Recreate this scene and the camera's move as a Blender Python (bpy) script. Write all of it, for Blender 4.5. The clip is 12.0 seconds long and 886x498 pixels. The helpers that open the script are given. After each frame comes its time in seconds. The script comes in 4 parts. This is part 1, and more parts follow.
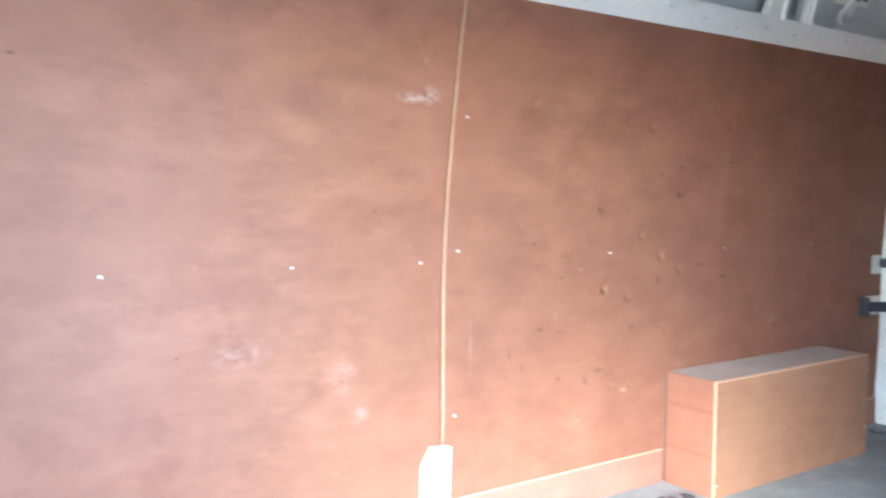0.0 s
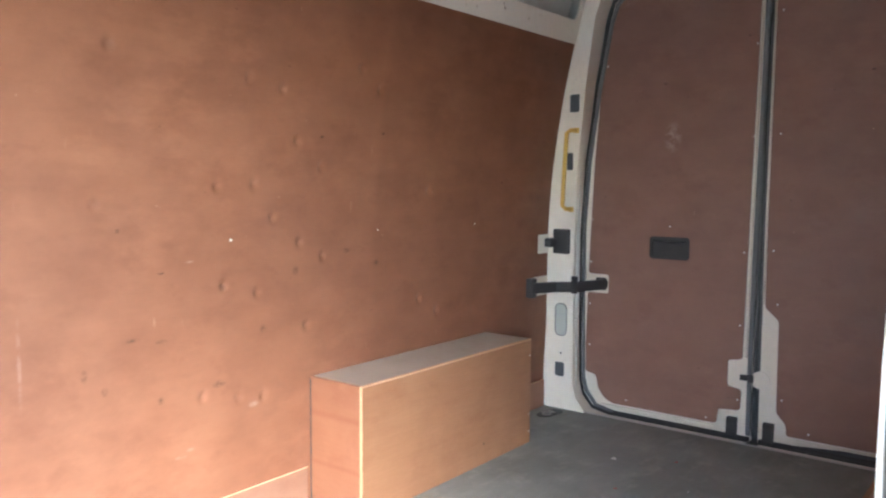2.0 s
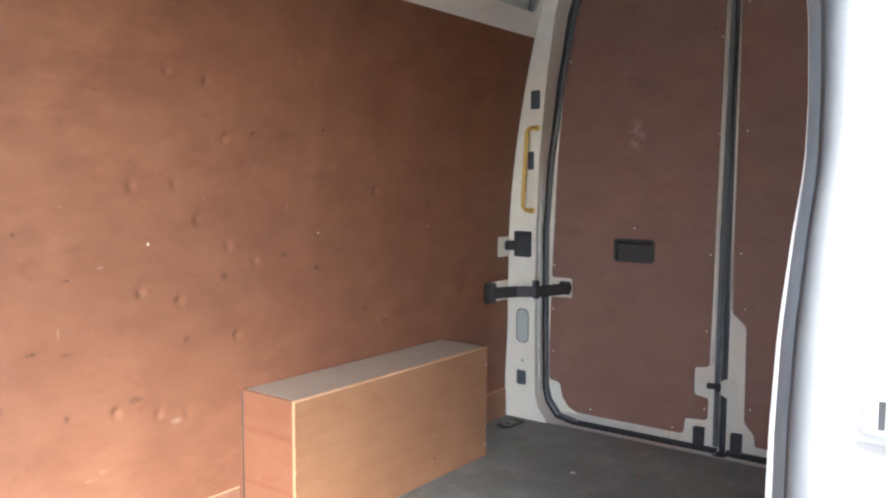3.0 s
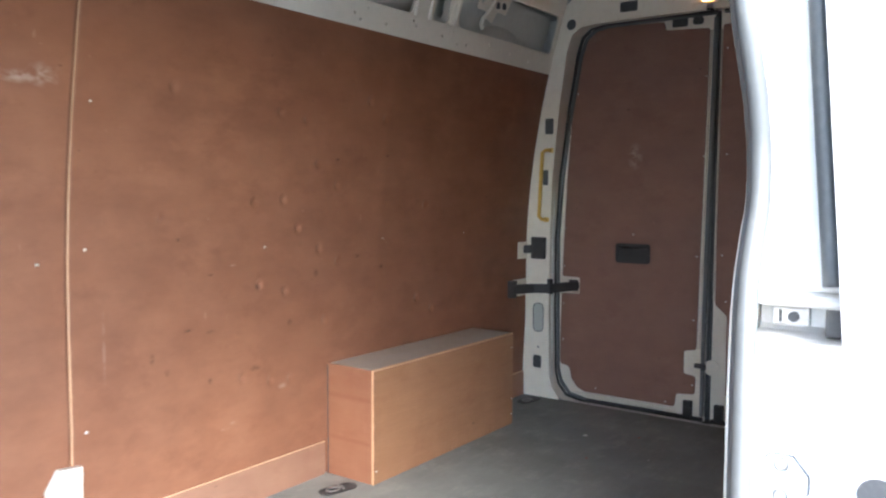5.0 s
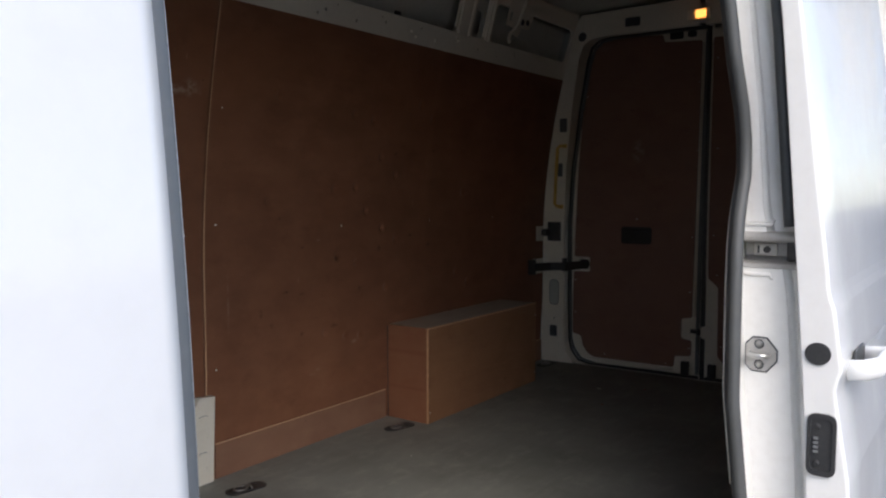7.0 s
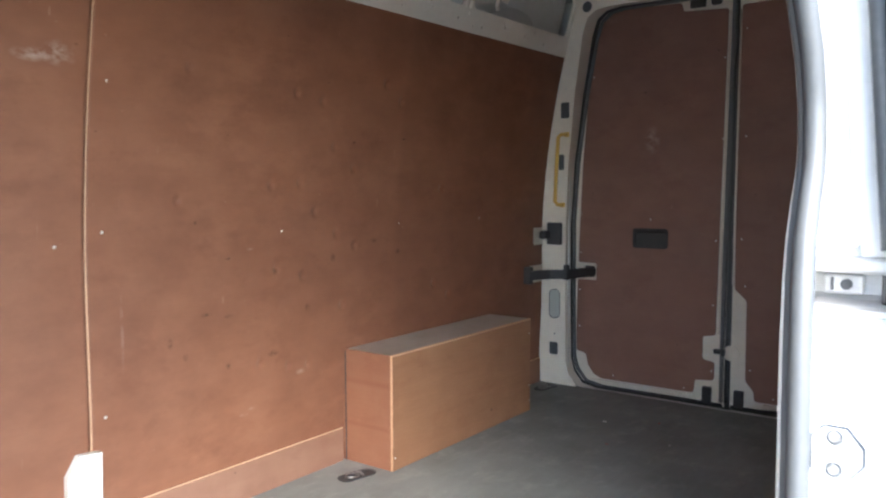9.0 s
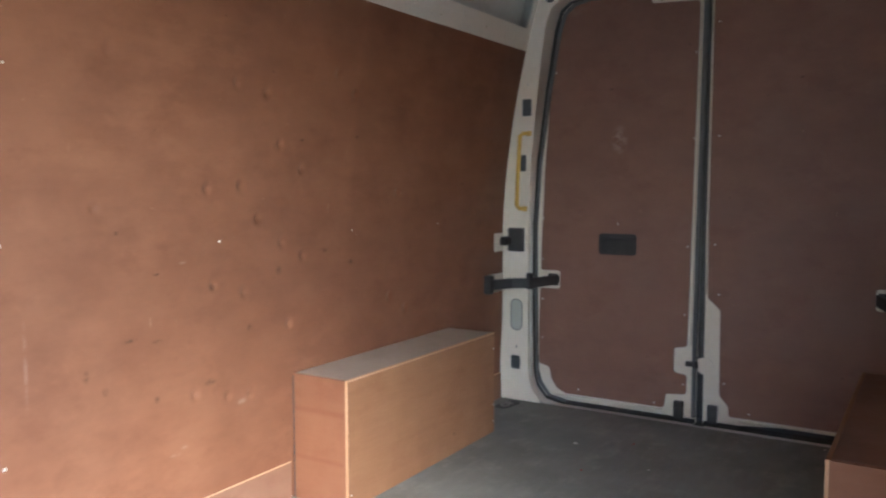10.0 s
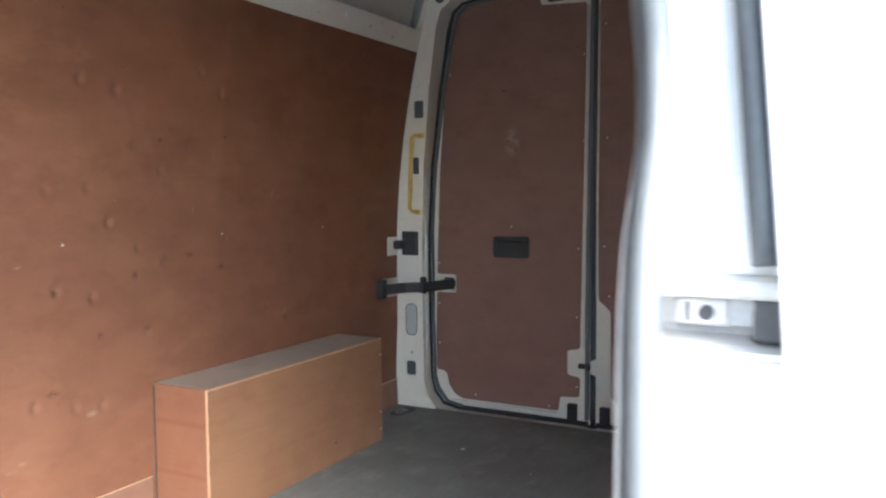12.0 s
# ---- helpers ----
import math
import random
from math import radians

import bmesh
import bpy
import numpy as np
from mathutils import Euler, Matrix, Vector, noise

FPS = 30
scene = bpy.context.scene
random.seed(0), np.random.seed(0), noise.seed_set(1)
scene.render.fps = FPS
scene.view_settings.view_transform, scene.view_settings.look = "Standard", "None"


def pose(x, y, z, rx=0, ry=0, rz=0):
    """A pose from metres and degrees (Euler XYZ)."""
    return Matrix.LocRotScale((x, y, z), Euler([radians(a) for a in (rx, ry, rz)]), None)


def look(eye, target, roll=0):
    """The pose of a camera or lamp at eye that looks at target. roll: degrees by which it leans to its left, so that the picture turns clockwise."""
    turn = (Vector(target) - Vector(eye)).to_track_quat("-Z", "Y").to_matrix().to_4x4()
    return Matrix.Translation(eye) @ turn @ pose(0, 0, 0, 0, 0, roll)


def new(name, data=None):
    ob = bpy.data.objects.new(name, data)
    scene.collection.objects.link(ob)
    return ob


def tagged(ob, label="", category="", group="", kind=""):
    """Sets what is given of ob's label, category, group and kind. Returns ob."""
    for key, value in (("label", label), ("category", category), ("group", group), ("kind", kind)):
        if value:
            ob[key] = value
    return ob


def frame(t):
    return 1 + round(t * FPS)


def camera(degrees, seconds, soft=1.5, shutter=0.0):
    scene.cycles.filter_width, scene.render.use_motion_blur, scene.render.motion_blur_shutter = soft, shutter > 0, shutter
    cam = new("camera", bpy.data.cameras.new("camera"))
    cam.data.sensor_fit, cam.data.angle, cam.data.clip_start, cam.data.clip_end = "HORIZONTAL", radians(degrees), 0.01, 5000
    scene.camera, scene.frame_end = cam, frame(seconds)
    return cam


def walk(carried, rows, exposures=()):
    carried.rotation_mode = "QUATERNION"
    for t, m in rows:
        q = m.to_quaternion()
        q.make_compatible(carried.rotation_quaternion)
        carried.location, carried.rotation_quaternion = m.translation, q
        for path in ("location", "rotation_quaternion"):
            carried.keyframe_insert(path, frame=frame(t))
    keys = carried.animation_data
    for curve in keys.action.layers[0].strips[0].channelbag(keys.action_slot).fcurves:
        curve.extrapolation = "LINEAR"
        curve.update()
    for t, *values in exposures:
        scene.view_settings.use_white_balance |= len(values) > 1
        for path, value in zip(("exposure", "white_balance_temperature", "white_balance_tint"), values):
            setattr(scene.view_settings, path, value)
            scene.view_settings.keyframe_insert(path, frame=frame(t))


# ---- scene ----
cam = camera(58.0, 12.0, 2.2, 0.5)
PATH = [
    (0, (-4.016, -2.032, 1.067), (-2.922, -0.362, 0.945), 0.2),
    (0.2, (-3.966, -2.0, 1.04), (-2.787, -0.389, 0.921), -0.2),
    (0.5, (-3.893, -1.955, 1.051), (-2.537, -0.493, 0.897), 0.3),
    (0.7, (-3.824, -1.947, 1.060), (-2.395, -0.558, 0.894), 0.48),
    (0.8, (-3.785, -1.946, 1.064), (-2.323, -0.592, 0.897), 0.46),
    (1, (-3.708, -1.939, 1.067), (-2.191, -0.646, 0.9), 0.4),
    (1.5, (-3.554, -1.885, 1.052), (-1.995, -0.644, 0.88), 0.6),
    (2, (-3.419, -1.89, 1.056), (-1.844, -0.669, 0.887), 0.4),
    (2.5, (-3.295, -1.914, 1.054), (-1.709, -0.707, 0.887), 0.4),
    (3, (-3.204, -1.904, 1.049), (-1.611, -0.706, 0.885), 0.3),
    (3.2, (-3.216, -1.92, 1.052), (-1.623, -0.722, 0.89), 0.3),
    (4.8, (-3.739, -2.063, 1.08), (-2.12, -0.897, 0.936), 0.3),
    (5, (-3.841, -2.099, 1.08), (-2.224, -0.932, 0.934), 0.3),
    (5.5, (-4.106, -2.135, 1.065), (-2.487, -0.971, 0.921), 0.2),
    (6, (-4.29, -2.198, 1.041), (-2.664, -1.043, 0.895), 0.1),
    (6.5, (-4.413, -2.262, 1.025), (-2.783, -1.112, 0.877), 0.1),
    (7, (-4.469, -2.263, 1.037), (-2.835, -1.119, 0.887), 0.0),
    (7.5, (-4.41, -2.215, 1.032), (-2.775, -1.072, 0.878), 0.0),
    (7.7, (-4.371, -2.18, 1.026), (-2.736, -1.039, 0.87), -0.0),
    (9.3, (-3.746, -1.977, 1.044), (-2.142, -0.793, 0.88), -0.1),
    (9.5, (-3.709, -1.918, 1.038), (-2.087, -0.76, 0.876), -0.1),
    (10, (-3.627, -1.802, 1.047), (-1.934, -0.748, 0.887), -0.1),
    (10.2, (-3.606, -1.770, 1.048), (-1.879, -0.775, 0.887), -0.07),
    (10.3, (-3.599, -1.758, 1.049), (-1.852, -0.798, 0.886), -0.05),
    (10.5, (-3.594, -1.741, 1.049), (-1.804, -0.866, 0.885), 0.0),
    (10.8, (-3.597, -1.733, 1.051), (-1.772, -0.931, 0.888), 0.08),
    (10.9, (-3.598, -1.732, 1.052), (-1.765, -0.949, 0.890), 0.09),
    (11, (-3.6, -1.732, 1.053), (-1.759, -0.968, 0.891), 0.1),
    (11.2, (-3.603, -1.738, 1.055), (-1.758, -0.981, 0.894), 0.09),
    (11.3, (-3.603, -1.747, 1.056), (-1.760, -0.986, 0.896), 0.08),
    (11.5, (-3.604, -1.784, 1.057), (-1.771, -1.0, 0.902), 0.0),
    (11.7, (-3.572, -1.850, 1.050), (-1.761, -1.014, 0.902), -0.13),
    (11.8, (-3.537, -1.892, 1.042), (-1.741, -1.024, 0.897), -0.20),
    (12, (-3.448, -1.983, 1.023), (-1.686, -1.047, 0.882), -0.35),
]
walk(cam, [(t, look(eye, target, roll)) for t, eye, target, roll in PATH],
     exposures=[(0.0, 5.26, 5230, 6), (0.5, 5.29, 5730, 7), (1.0, 5.29, 5830, 7), (1.5, 4.91, 6030, 9), (2.0, 4.98, 6140, 10), (2.5, 5.13, 6160, 10), (3.0, 4.86, 6180, 10), (3.5, 4.87, 6180, 10),
                (5.0, 4.27, 6030, 8), (5.5, 3.95, 6030, 8), (6.0, 3.60, 6070, 9), (6.5, 2.36, 6500, 10), (7.0, 1.21, 6650, 12), (7.5, 0.91, 6510, 12),
                (7.9, 1.23, 6500, 12), (9.0, 3.94, 6080, 9), (9.5, 4.24, 6160, 9), (10.0, 4.26, 6200, 9), (10.5, 4.91, 5830, 5), (11.5, 5.20, 5730, 4), (12.0, 4.24, 5960, 7)])

# ---- sky, sun, exposure ----
world = bpy.data.worlds.new("sky")
scene.world = world
world.use_nodes = True
wn = world.node_tree.nodes
sky = wn.new("ShaderNodeTexSky")
sky.sky_type, sky.sun_disc = "NISHITA", False
SUN_HEIGHT, SUN_TURN = radians(42), radians(221)
sky.sun_elevation, sky.sun_rotation = SUN_HEIGHT, SUN_TURN
sky.air_density, sky.dust_density = 0.8, 1.3
world.node_tree.links.new(sky.outputs[0], wn["Background"].inputs[0])
wn["Background"].inputs[1].default_value = 0.13
sun = new("sun", bpy.data.lights.new("sun", "SUN"))
sun.data.energy, sun.data.angle, sun.data.color = 0.85, radians(40), (1.0, 0.96, 0.90)
sun.matrix_world = look((math.sin(SUN_TURN) * 5, math.cos(SUN_TURN) * 5, math.tan(SUN_HEIGHT) * 5), (0.0, 0.0, 0.0))

# ---- materials ----


class Nodes:
    """A node material under construction."""

    def __init__(self, name):
        self.mat = bpy.data.materials.new(name)
        self.mat.use_nodes = True
        self.tree = self.mat.node_tree
        self.bsdf = self.tree.nodes["Principled BSDF"]
        self.coord = self.tree.nodes.new("ShaderNodeTexCoord").outputs["Object"]

    def link(self, a, b):
        self.tree.links.new(a, b)

    def noise(self, scale=(1, 1, 1), detail=4.0, rough=0.55, turn=(0, 0, 0)):
        m = self.tree.nodes.new("ShaderNodeMapping")
        m.inputs["Scale"].default_value = scale
        m.inputs["Rotation"].default_value = turn
        self.link(self.coord, m.inputs["Vector"])
        n = self.tree.nodes.new("ShaderNodeTexNoise")
        n.inputs["Scale"].default_value = 1.0
        n.inputs["Detail"].default_value = detail
        n.inputs["Roughness"].default_value = rough
        self.link(m.outputs[0], n.inputs["Vector"])
        return n.outputs[0]

    def ramp(self, value, low, high, a=0.0, b=1.0):
        r = self.tree.nodes.new("ShaderNodeMapRange")
        self.link(value, r.inputs[0])
        for k, v in enumerate((low, high, a, b)):
            r.inputs[k + 1].default_value = v
        return r.outputs[0]

    def math(self, op, a, b):
        n = self.tree.nodes.new("ShaderNodeMath")
        n.operation = op
        for k, v in enumerate((a, b)):
            if isinstance(v, (int, float)):
                n.inputs[k].default_value = v
            else:
                self.link(v, n.inputs[k])
        return n.outputs[0]

    def mix(self, fac, a, b, blend="MIX"):
        n = self.tree.nodes.new("ShaderNodeMixRGB")
        n.blend_type = blend
        for k, v in enumerate((fac, a, b)):
            if isinstance(v, (int, float)):
                n.inputs[k].default_value = v
            elif isinstance(v, tuple):
                n.inputs[k].default_value = (*v, 1.0)
            else:
                self.link(v, n.inputs[k])
        return n.outputs[0]

    def near(self, x, y, z, rx, ry, rz):
        """1 at a place, falling to 0 at the given radii."""
        m = self.tree.nodes.new("ShaderNodeVectorMath")
        m.operation = "SUBTRACT"
        self.link(self.coord, m.inputs[0])
        m.inputs[1].default_value = (x, y, z)
        d = self.tree.nodes.new("ShaderNodeVectorMath")
        d.operation = "DIVIDE"
        self.link(m.outputs[0], d.inputs[0])
        d.inputs[1].default_value = (rx, ry, rz)
        l = self.tree.nodes.new("ShaderNodeVectorMath")
        l.operation = "LENGTH"
        self.link(d.outputs[0], l.inputs[0])
        return self.ramp(l.outputs["Value"], 0.2, 1.0, 1.0, 0.0)

    def bump(self, height, strength, distance=0.002):
        b = self.tree.nodes.new("ShaderNodeBump")
        b.inputs["Strength"].default_value = strength
        b.inputs["Distance"].default_value = distance
        self.link(height, b.inputs["Height"])
        self.link(b.outputs[0], self.bsdf.inputs["Normal"])

    def done(self, colour, rough, metal=0.0, specular=0.5):
        for key, v in (("Base Color", colour), ("Roughness", rough), ("Metallic", metal), ("Specular IOR Level", specular)):
            if isinstance(v, (int, float)):
                self.bsdf.inputs[key].default_value = v
            elif isinstance(v, tuple):
                self.bsdf.inputs[key].default_value = (*v, 1.0)
            else:
                self.link(v, self.bsdf.inputs[key])
        return self.mat


def ply_material(name, base, dark, light, grain, gloss, scuffs=0.5, marks=(), streaks=0.12, turn=0.0, knots=(), tone_steps=(), bands=(), sheen=0.4):
    """Stained plywood: veneer grain, blotches, dark knots and pale scuffs."""
    n = Nodes(name)
    blotch = n.ramp(n.noise((2.2, 2.2, 2.8), 6, 0.62), 0.3, 0.7)
    cloud = n.ramp(n.noise((6, 6, 9), 4, 0.6), 0.35, 0.7)
    streak = n.ramp(n.noise(grain, 6, 0.65, (0, turn, 0)), 0.3, 0.72)
    fine = n.noise(tuple(g * 4 for g in grain), 3, 0.7, (0, turn, 0))
    colour = n.mix(n.math("MULTIPLY", blotch, 0.6), base, dark)
    colour = n.mix(n.math("MULTIPLY", cloud, 0.42), colour, light)
    colour = n.mix(n.math("MULTIPLY", streak, streaks), colour, light)
    colour = n.mix(n.ramp(fine, 0.35, 0.65, 0.0, streaks * 0.6), colour, dark)
    smudge = n.math("MULTIPLY", n.ramp(n.noise((6, 6, 14), 5, 0.66), 0.46, 0.68), n.ramp(n.noise((1.7, 1.7, 2.2), 3), 0.42, 0.6))
    colour = n.mix(n.math("MULTIPLY", smudge, 0.32), colour, tuple(c * 1.12 for c in light))
    stain = n.ramp(n.noise((5, 5, 7), 5, 0.66, (0.7, 0.4, 1.1)), 0.56, 0.72)
    colour = n.mix(n.math("MULTIPLY", stain, 0.35), colour, tuple(c * f for c, f in zip(dark, (0.95, 0.8, 0.75))))
    if tone_steps or bands:
        axes = n.tree.nodes.new("ShaderNodeSeparateXYZ")
        n.link(n.coord, axes.inputs[0])
    for x, soft, amount in tone_steps:  # darker past x, as painted shade beyond a bend in the sheet
        colour = n.mix(n.ramp(axes.outputs[0], x - soft, x + soft, 0.0, amount), colour, tuple(c * 0.55 for c in dark))
    for z, half in bands:  # reddish veneer band
        near = n.ramp(n.math("ABSOLUTE", n.math("SUBTRACT", axes.outputs[2], z), 0.0), half * 0.2, half, 0.28, 0.0)
        colour = n.mix(near, colour, tuple(c * f for c, f in zip(dark, (0.9, 0.7, 0.65))))
    knot = n.ramp(n.noise((22, 22, 34), 2, 0.4), 0.765, 0.795)
    colour = n.mix(n.math("MULTIPLY", knot, 0.6), colour, tuple(c * 0.25 for c in dark))
    scratch = n.ramp(n.noise((60, 60, 9), 2, 0.4, (0.0, 0.9, 0.0)), 0.74, 0.78)
    scratch = n.math("MULTIPLY", scratch, n.ramp(n.noise((2.5, 2.5, 2.5), 2), 0.5, 0.62))
    scratch = n.math("MAXIMUM", scratch, n.ramp(n.noise((34, 34, 40), 2, 0.5), 0.76, 0.80))
    colour = n.mix(n.math("MULTIPLY", scratch, scuffs), colour, (0.62, 0.42, 0.30))
    for place in marks:
        chalk = n.math("MULTIPLY", n.near(*place), n.ramp(n.noise((24, 24, 30), 4, 0.62), 0.42, 0.6))
        colour = n.mix(n.math("MULTIPLY", chalk, 0.42 if 1.2 < place[2] < 1.5 else 0.28 if place[5] < 0.013 else 0.13), colour, (0.62, 0.52, 0.46))
    for x, z, rx, rz in knots:
        spot = n.math("MULTIPLY", n.near(x, 0, z, rx, 1.0, rz), n.ramp(n.noise((90, 90, 110), 3, 0.6), 0.38, 0.52))
        colour = n.mix(n.math("MULTIPLY", spot, 0.6), colour, tuple(c * 0.3 for c in dark))
    rough = n.ramp(n.math("ADD", blotch, fine), 0.4, 1.4, gloss, gloss + 0.16)
    n.bump(n.math("ADD", n.math("MULTIPLY", fine, 0.5), blotch), 0.25, 0.0012)
    return n.done(colour, rough, 0.0, sheen)


def plain_material(name, colour, rough, metal=0.0, dirt=(0.0, 0.0, 0.0), amount=0.25, scale=9.0, relief=0.1):
    """Paint, plastic, rubber or metal with faint dirt at two sizes."""
    n = Nodes(name)
    big = n.ramp(n.noise((scale * 0.25,) * 3, 4, 0.6), 0.4, 0.75)
    small = n.ramp(n.noise((scale * 7,) * 3, 3, 0.6), 0.45, 0.8)
    col = n.mix(n.math("MULTIPLY", n.math("ADD", big, small), amount * 0.5), colour, dirt)
    n.bump(n.noise((scale * 16,) * 3, 3), relief, 0.0008)
    return n.done(col, n.ramp(big, 0, 1, rough, min(1.0, rough + 0.12)), metal)


KNOTS = ((-2.028, 0.471, 0.028, 0.012), (-2.216, 0.461, 0.012, 0.012), (-2.374, 0.517, 0.01, 0.014), (-2.297, 0.637, 0.026, 0.007), (-2.213, 0.622, 0.022, 0.006), (-1.736, 0.774, 0.015, 0.018), (-1.866, 0.609, 0.014, 0.014), (-1.511, 0.823, 0.024, 0.01), (-2.010, 0.748, 0.014, 0.014), (-1.362, 0.772, 0.02, 0.012), (-2.426, 0.566, 0.01, 0.02))
ply_wall = ply_material("stained_plywood", (0.237, 0.102, 0.0565), (0.150, 0.0645, 0.038), (0.308, 0.145, 0.083), (2.2, 8, 38), 0.36, 0.16,
                        ((-2.765, -0.05, 1.37, 0.055, 0.3, 0.035), (-2.83, -0.05, 1.36, 0.06, 0.3, 0.02),
                         (-3.03, 0.0, 0.57, 0.07, 0.3, 0.07), (-2.97, 0.0, 0.45, 0.04, 0.3, 0.05), (-2.58, 0.0, 0.62, 0.007, 0.3, 0.13),
                         (-3.32, 0.0, 0.66, 0.10, 0.3, 0.05), (-2.155, 0.0, 0.287, 0.02, 0.3, 0.006),
                         (-2.125, 0.0, 0.302, 0.018, 0.3, 0.006), (-1.905, 0.0, 0.385, 0.022, 0.3, 0.012), (-2.12, 0.0, 0.83, 0.02, 0.3, 0.005)), 0.12, 0.0,
                        # the step at -1.378 paints the shade where the sheet bends over a rib
                        KNOTS, ((-1.378, 0.018, 0.13), (-0.62, 0.05, 0.1)), sheen=0.22)
ply_door = ply_material("stained_door_plywood", (0.252, 0.135, 0.100), (0.185, 0.101, 0.078), (0.307, 0.171, 0.129),
                        (8, 2.4, 40), 0.36, 0.4)
ply_door_marked = ply_material("smudged_door_plywood", (0.252, 0.135, 0.100), (0.185, 0.101, 0.078), (0.307, 0.171, 0.129),
                               (8, 2.4, 40), 0.36, 0.4, ((0, -0.015, 1.255, 0.2, 0.045, 0.075), (0, 0.21, 1.865, 0.2, 0.09, 0.03)))
ply_kick = ply_material("dusty_kick_plywood", (0.262, 0.138, 0.088), (0.195, 0.10, 0.066), (0.32, 0.178, 0.118), (3.0, 9, 40), 0.5, 0.2, sheen=0.25)
ply_box = ply_material("varnished_box_plywood", (0.298, 0.148, 0.077), (0.230, 0.104, 0.051), (0.362, 0.199, 0.106), (3.0, 12, 40), 0.42, 0.35, (), 0.42, 0.2)
ply_end = ply_material("reddish_box_plywood", (0.296, 0.128, 0.068), (0.215, 0.080, 0.044), (0.352, 0.166, 0.094), (12, 4.0, 36), 0.45, 0.2, (), 0.2, bands=((0.312, 0.014), (0.15, 0.012)))
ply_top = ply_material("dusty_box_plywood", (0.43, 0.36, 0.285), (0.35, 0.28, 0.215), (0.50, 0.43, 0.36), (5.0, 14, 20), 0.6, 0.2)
ply_edge = plain_material("raw_plywood_edge", (0.66, 0.42, 0.25), 0.7, 0, (0.35, 0.17, 0.08), 0.35, 30)
white_paint = plain_material("white_body_paint", (0.79, 0.75, 0.65), 0.3, 0, (0.35, 0.31, 0.26), 0.22, 6)
pillar_paint = plain_material("white_pillar_paint", (0.79, 0.79, 0.77), 0.32, 0, (0.38, 0.34, 0.28), 0.22, 6)
inner_paint = plain_material("primer_grey_paint", (0.55, 0.57, 0.53), 0.42, 0, (0.24, 0.23, 0.2), 0.3, 6)
outer_paint = plain_material("white_outer_paint", (0.85, 0.85, 0.835), 0.09, 0, (0.4, 0.36, 0.3), 0.12, 5, 0.02)
rubber = plain_material("black_rubber", (0.042, 0.047, 0.05), 0.55, 0, (0.16, 0.16, 0.15), 0.3, 14)
grey_rubber = plain_material("grey_seal_rubber", (0.125, 0.129, 0.128), 0.42, 0, (0.22, 0.22, 0.2), 0.3, 12)
centre_rubber = plain_material("slate_seal_rubber", (0.085, 0.093, 0.098), 0.45, 0, (0.2, 0.2, 0.19), 0.3, 12)
bulb_rubber = plain_material("bulb_seal_rubber", (0.068, 0.071, 0.071), 0.5, 0, (0.12, 0.12, 0.11), 0.3, 12)
post_rubber = plain_material("blue_grey_rubber", (0.13, 0.142, 0.15), 0.45, 0, (0.3, 0.3, 0.28), 0.25, 12)
edge_rubber = plain_material("slate_edge_rubber", (0.13, 0.14, 0.145), 0.5, 0, (0.3, 0.3, 0.28), 0.25, 12)
black_plastic = plain_material("black_plastic", (0.03, 0.031, 0.033), 0.45, 0, (0.14, 0.13, 0.12), 0.25, 20)
slate_plastic = plain_material("slate_plastic", (0.055, 0.065, 0.075), 0.5, 0, (0.16, 0.16, 0.15), 0.25, 20)
# near grab handle's yellow, with backlight haze mixed into the colour
hazed_plastic = plain_material("hazed_yellow_plastic", (0.40, 0.33, 0.20), 0.5, 0, (0.3, 0.24, 0.16), 0.3, 20)
yellow_plastic = plain_material("yellow_plastic", (0.70, 0.47, 0.11), 0.4, 0, (0.3, 0.18, 0.05), 0.3, 20)
cream_plastic = plain_material("cream_plastic", (0.82, 0.78, 0.67), 0.45, 0, (0.4, 0.33, 0.24), 0.25, 10)
steel = plain_material("zinc_steel", (0.56, 0.56, 0.55), 0.3, 0.9, (0.25, 0.22, 0.2), 0.3, 20)
rail_steel = plain_material("rail_steel", (0.52, 0.51, 0.49), 0.36, 0.55, (0.2, 0.19, 0.17), 0.35, 20)
dull_steel = plain_material("dull_steel", (0.31, 0.30, 0.29), 0.38, 0.85, (0.12, 0.11, 0.10), 0.3, 20)
screw_metal = plain_material("screw_metal", (0.80, 0.78, 0.74), 0.35, 0.6, (0.5, 0.46, 0.4), 0.2, 60)
paper = plain_material("white_paper", (0.78, 0.77, 0.73), 0.8, 0, (0.5, 0.47, 0.42), 0.2, 60)
red_scrap = plain_material("red_scrap", (0.38, 0.07, 0.06), 0.7, 0, (0.2, 0.06, 0.05), 0.3, 60)
clear_inside = plain_material("pale_lamp_back", (0.45, 0.48, 0.44), 0.35, 0, (0.36, 0.38, 0.35), 0.5, 25)


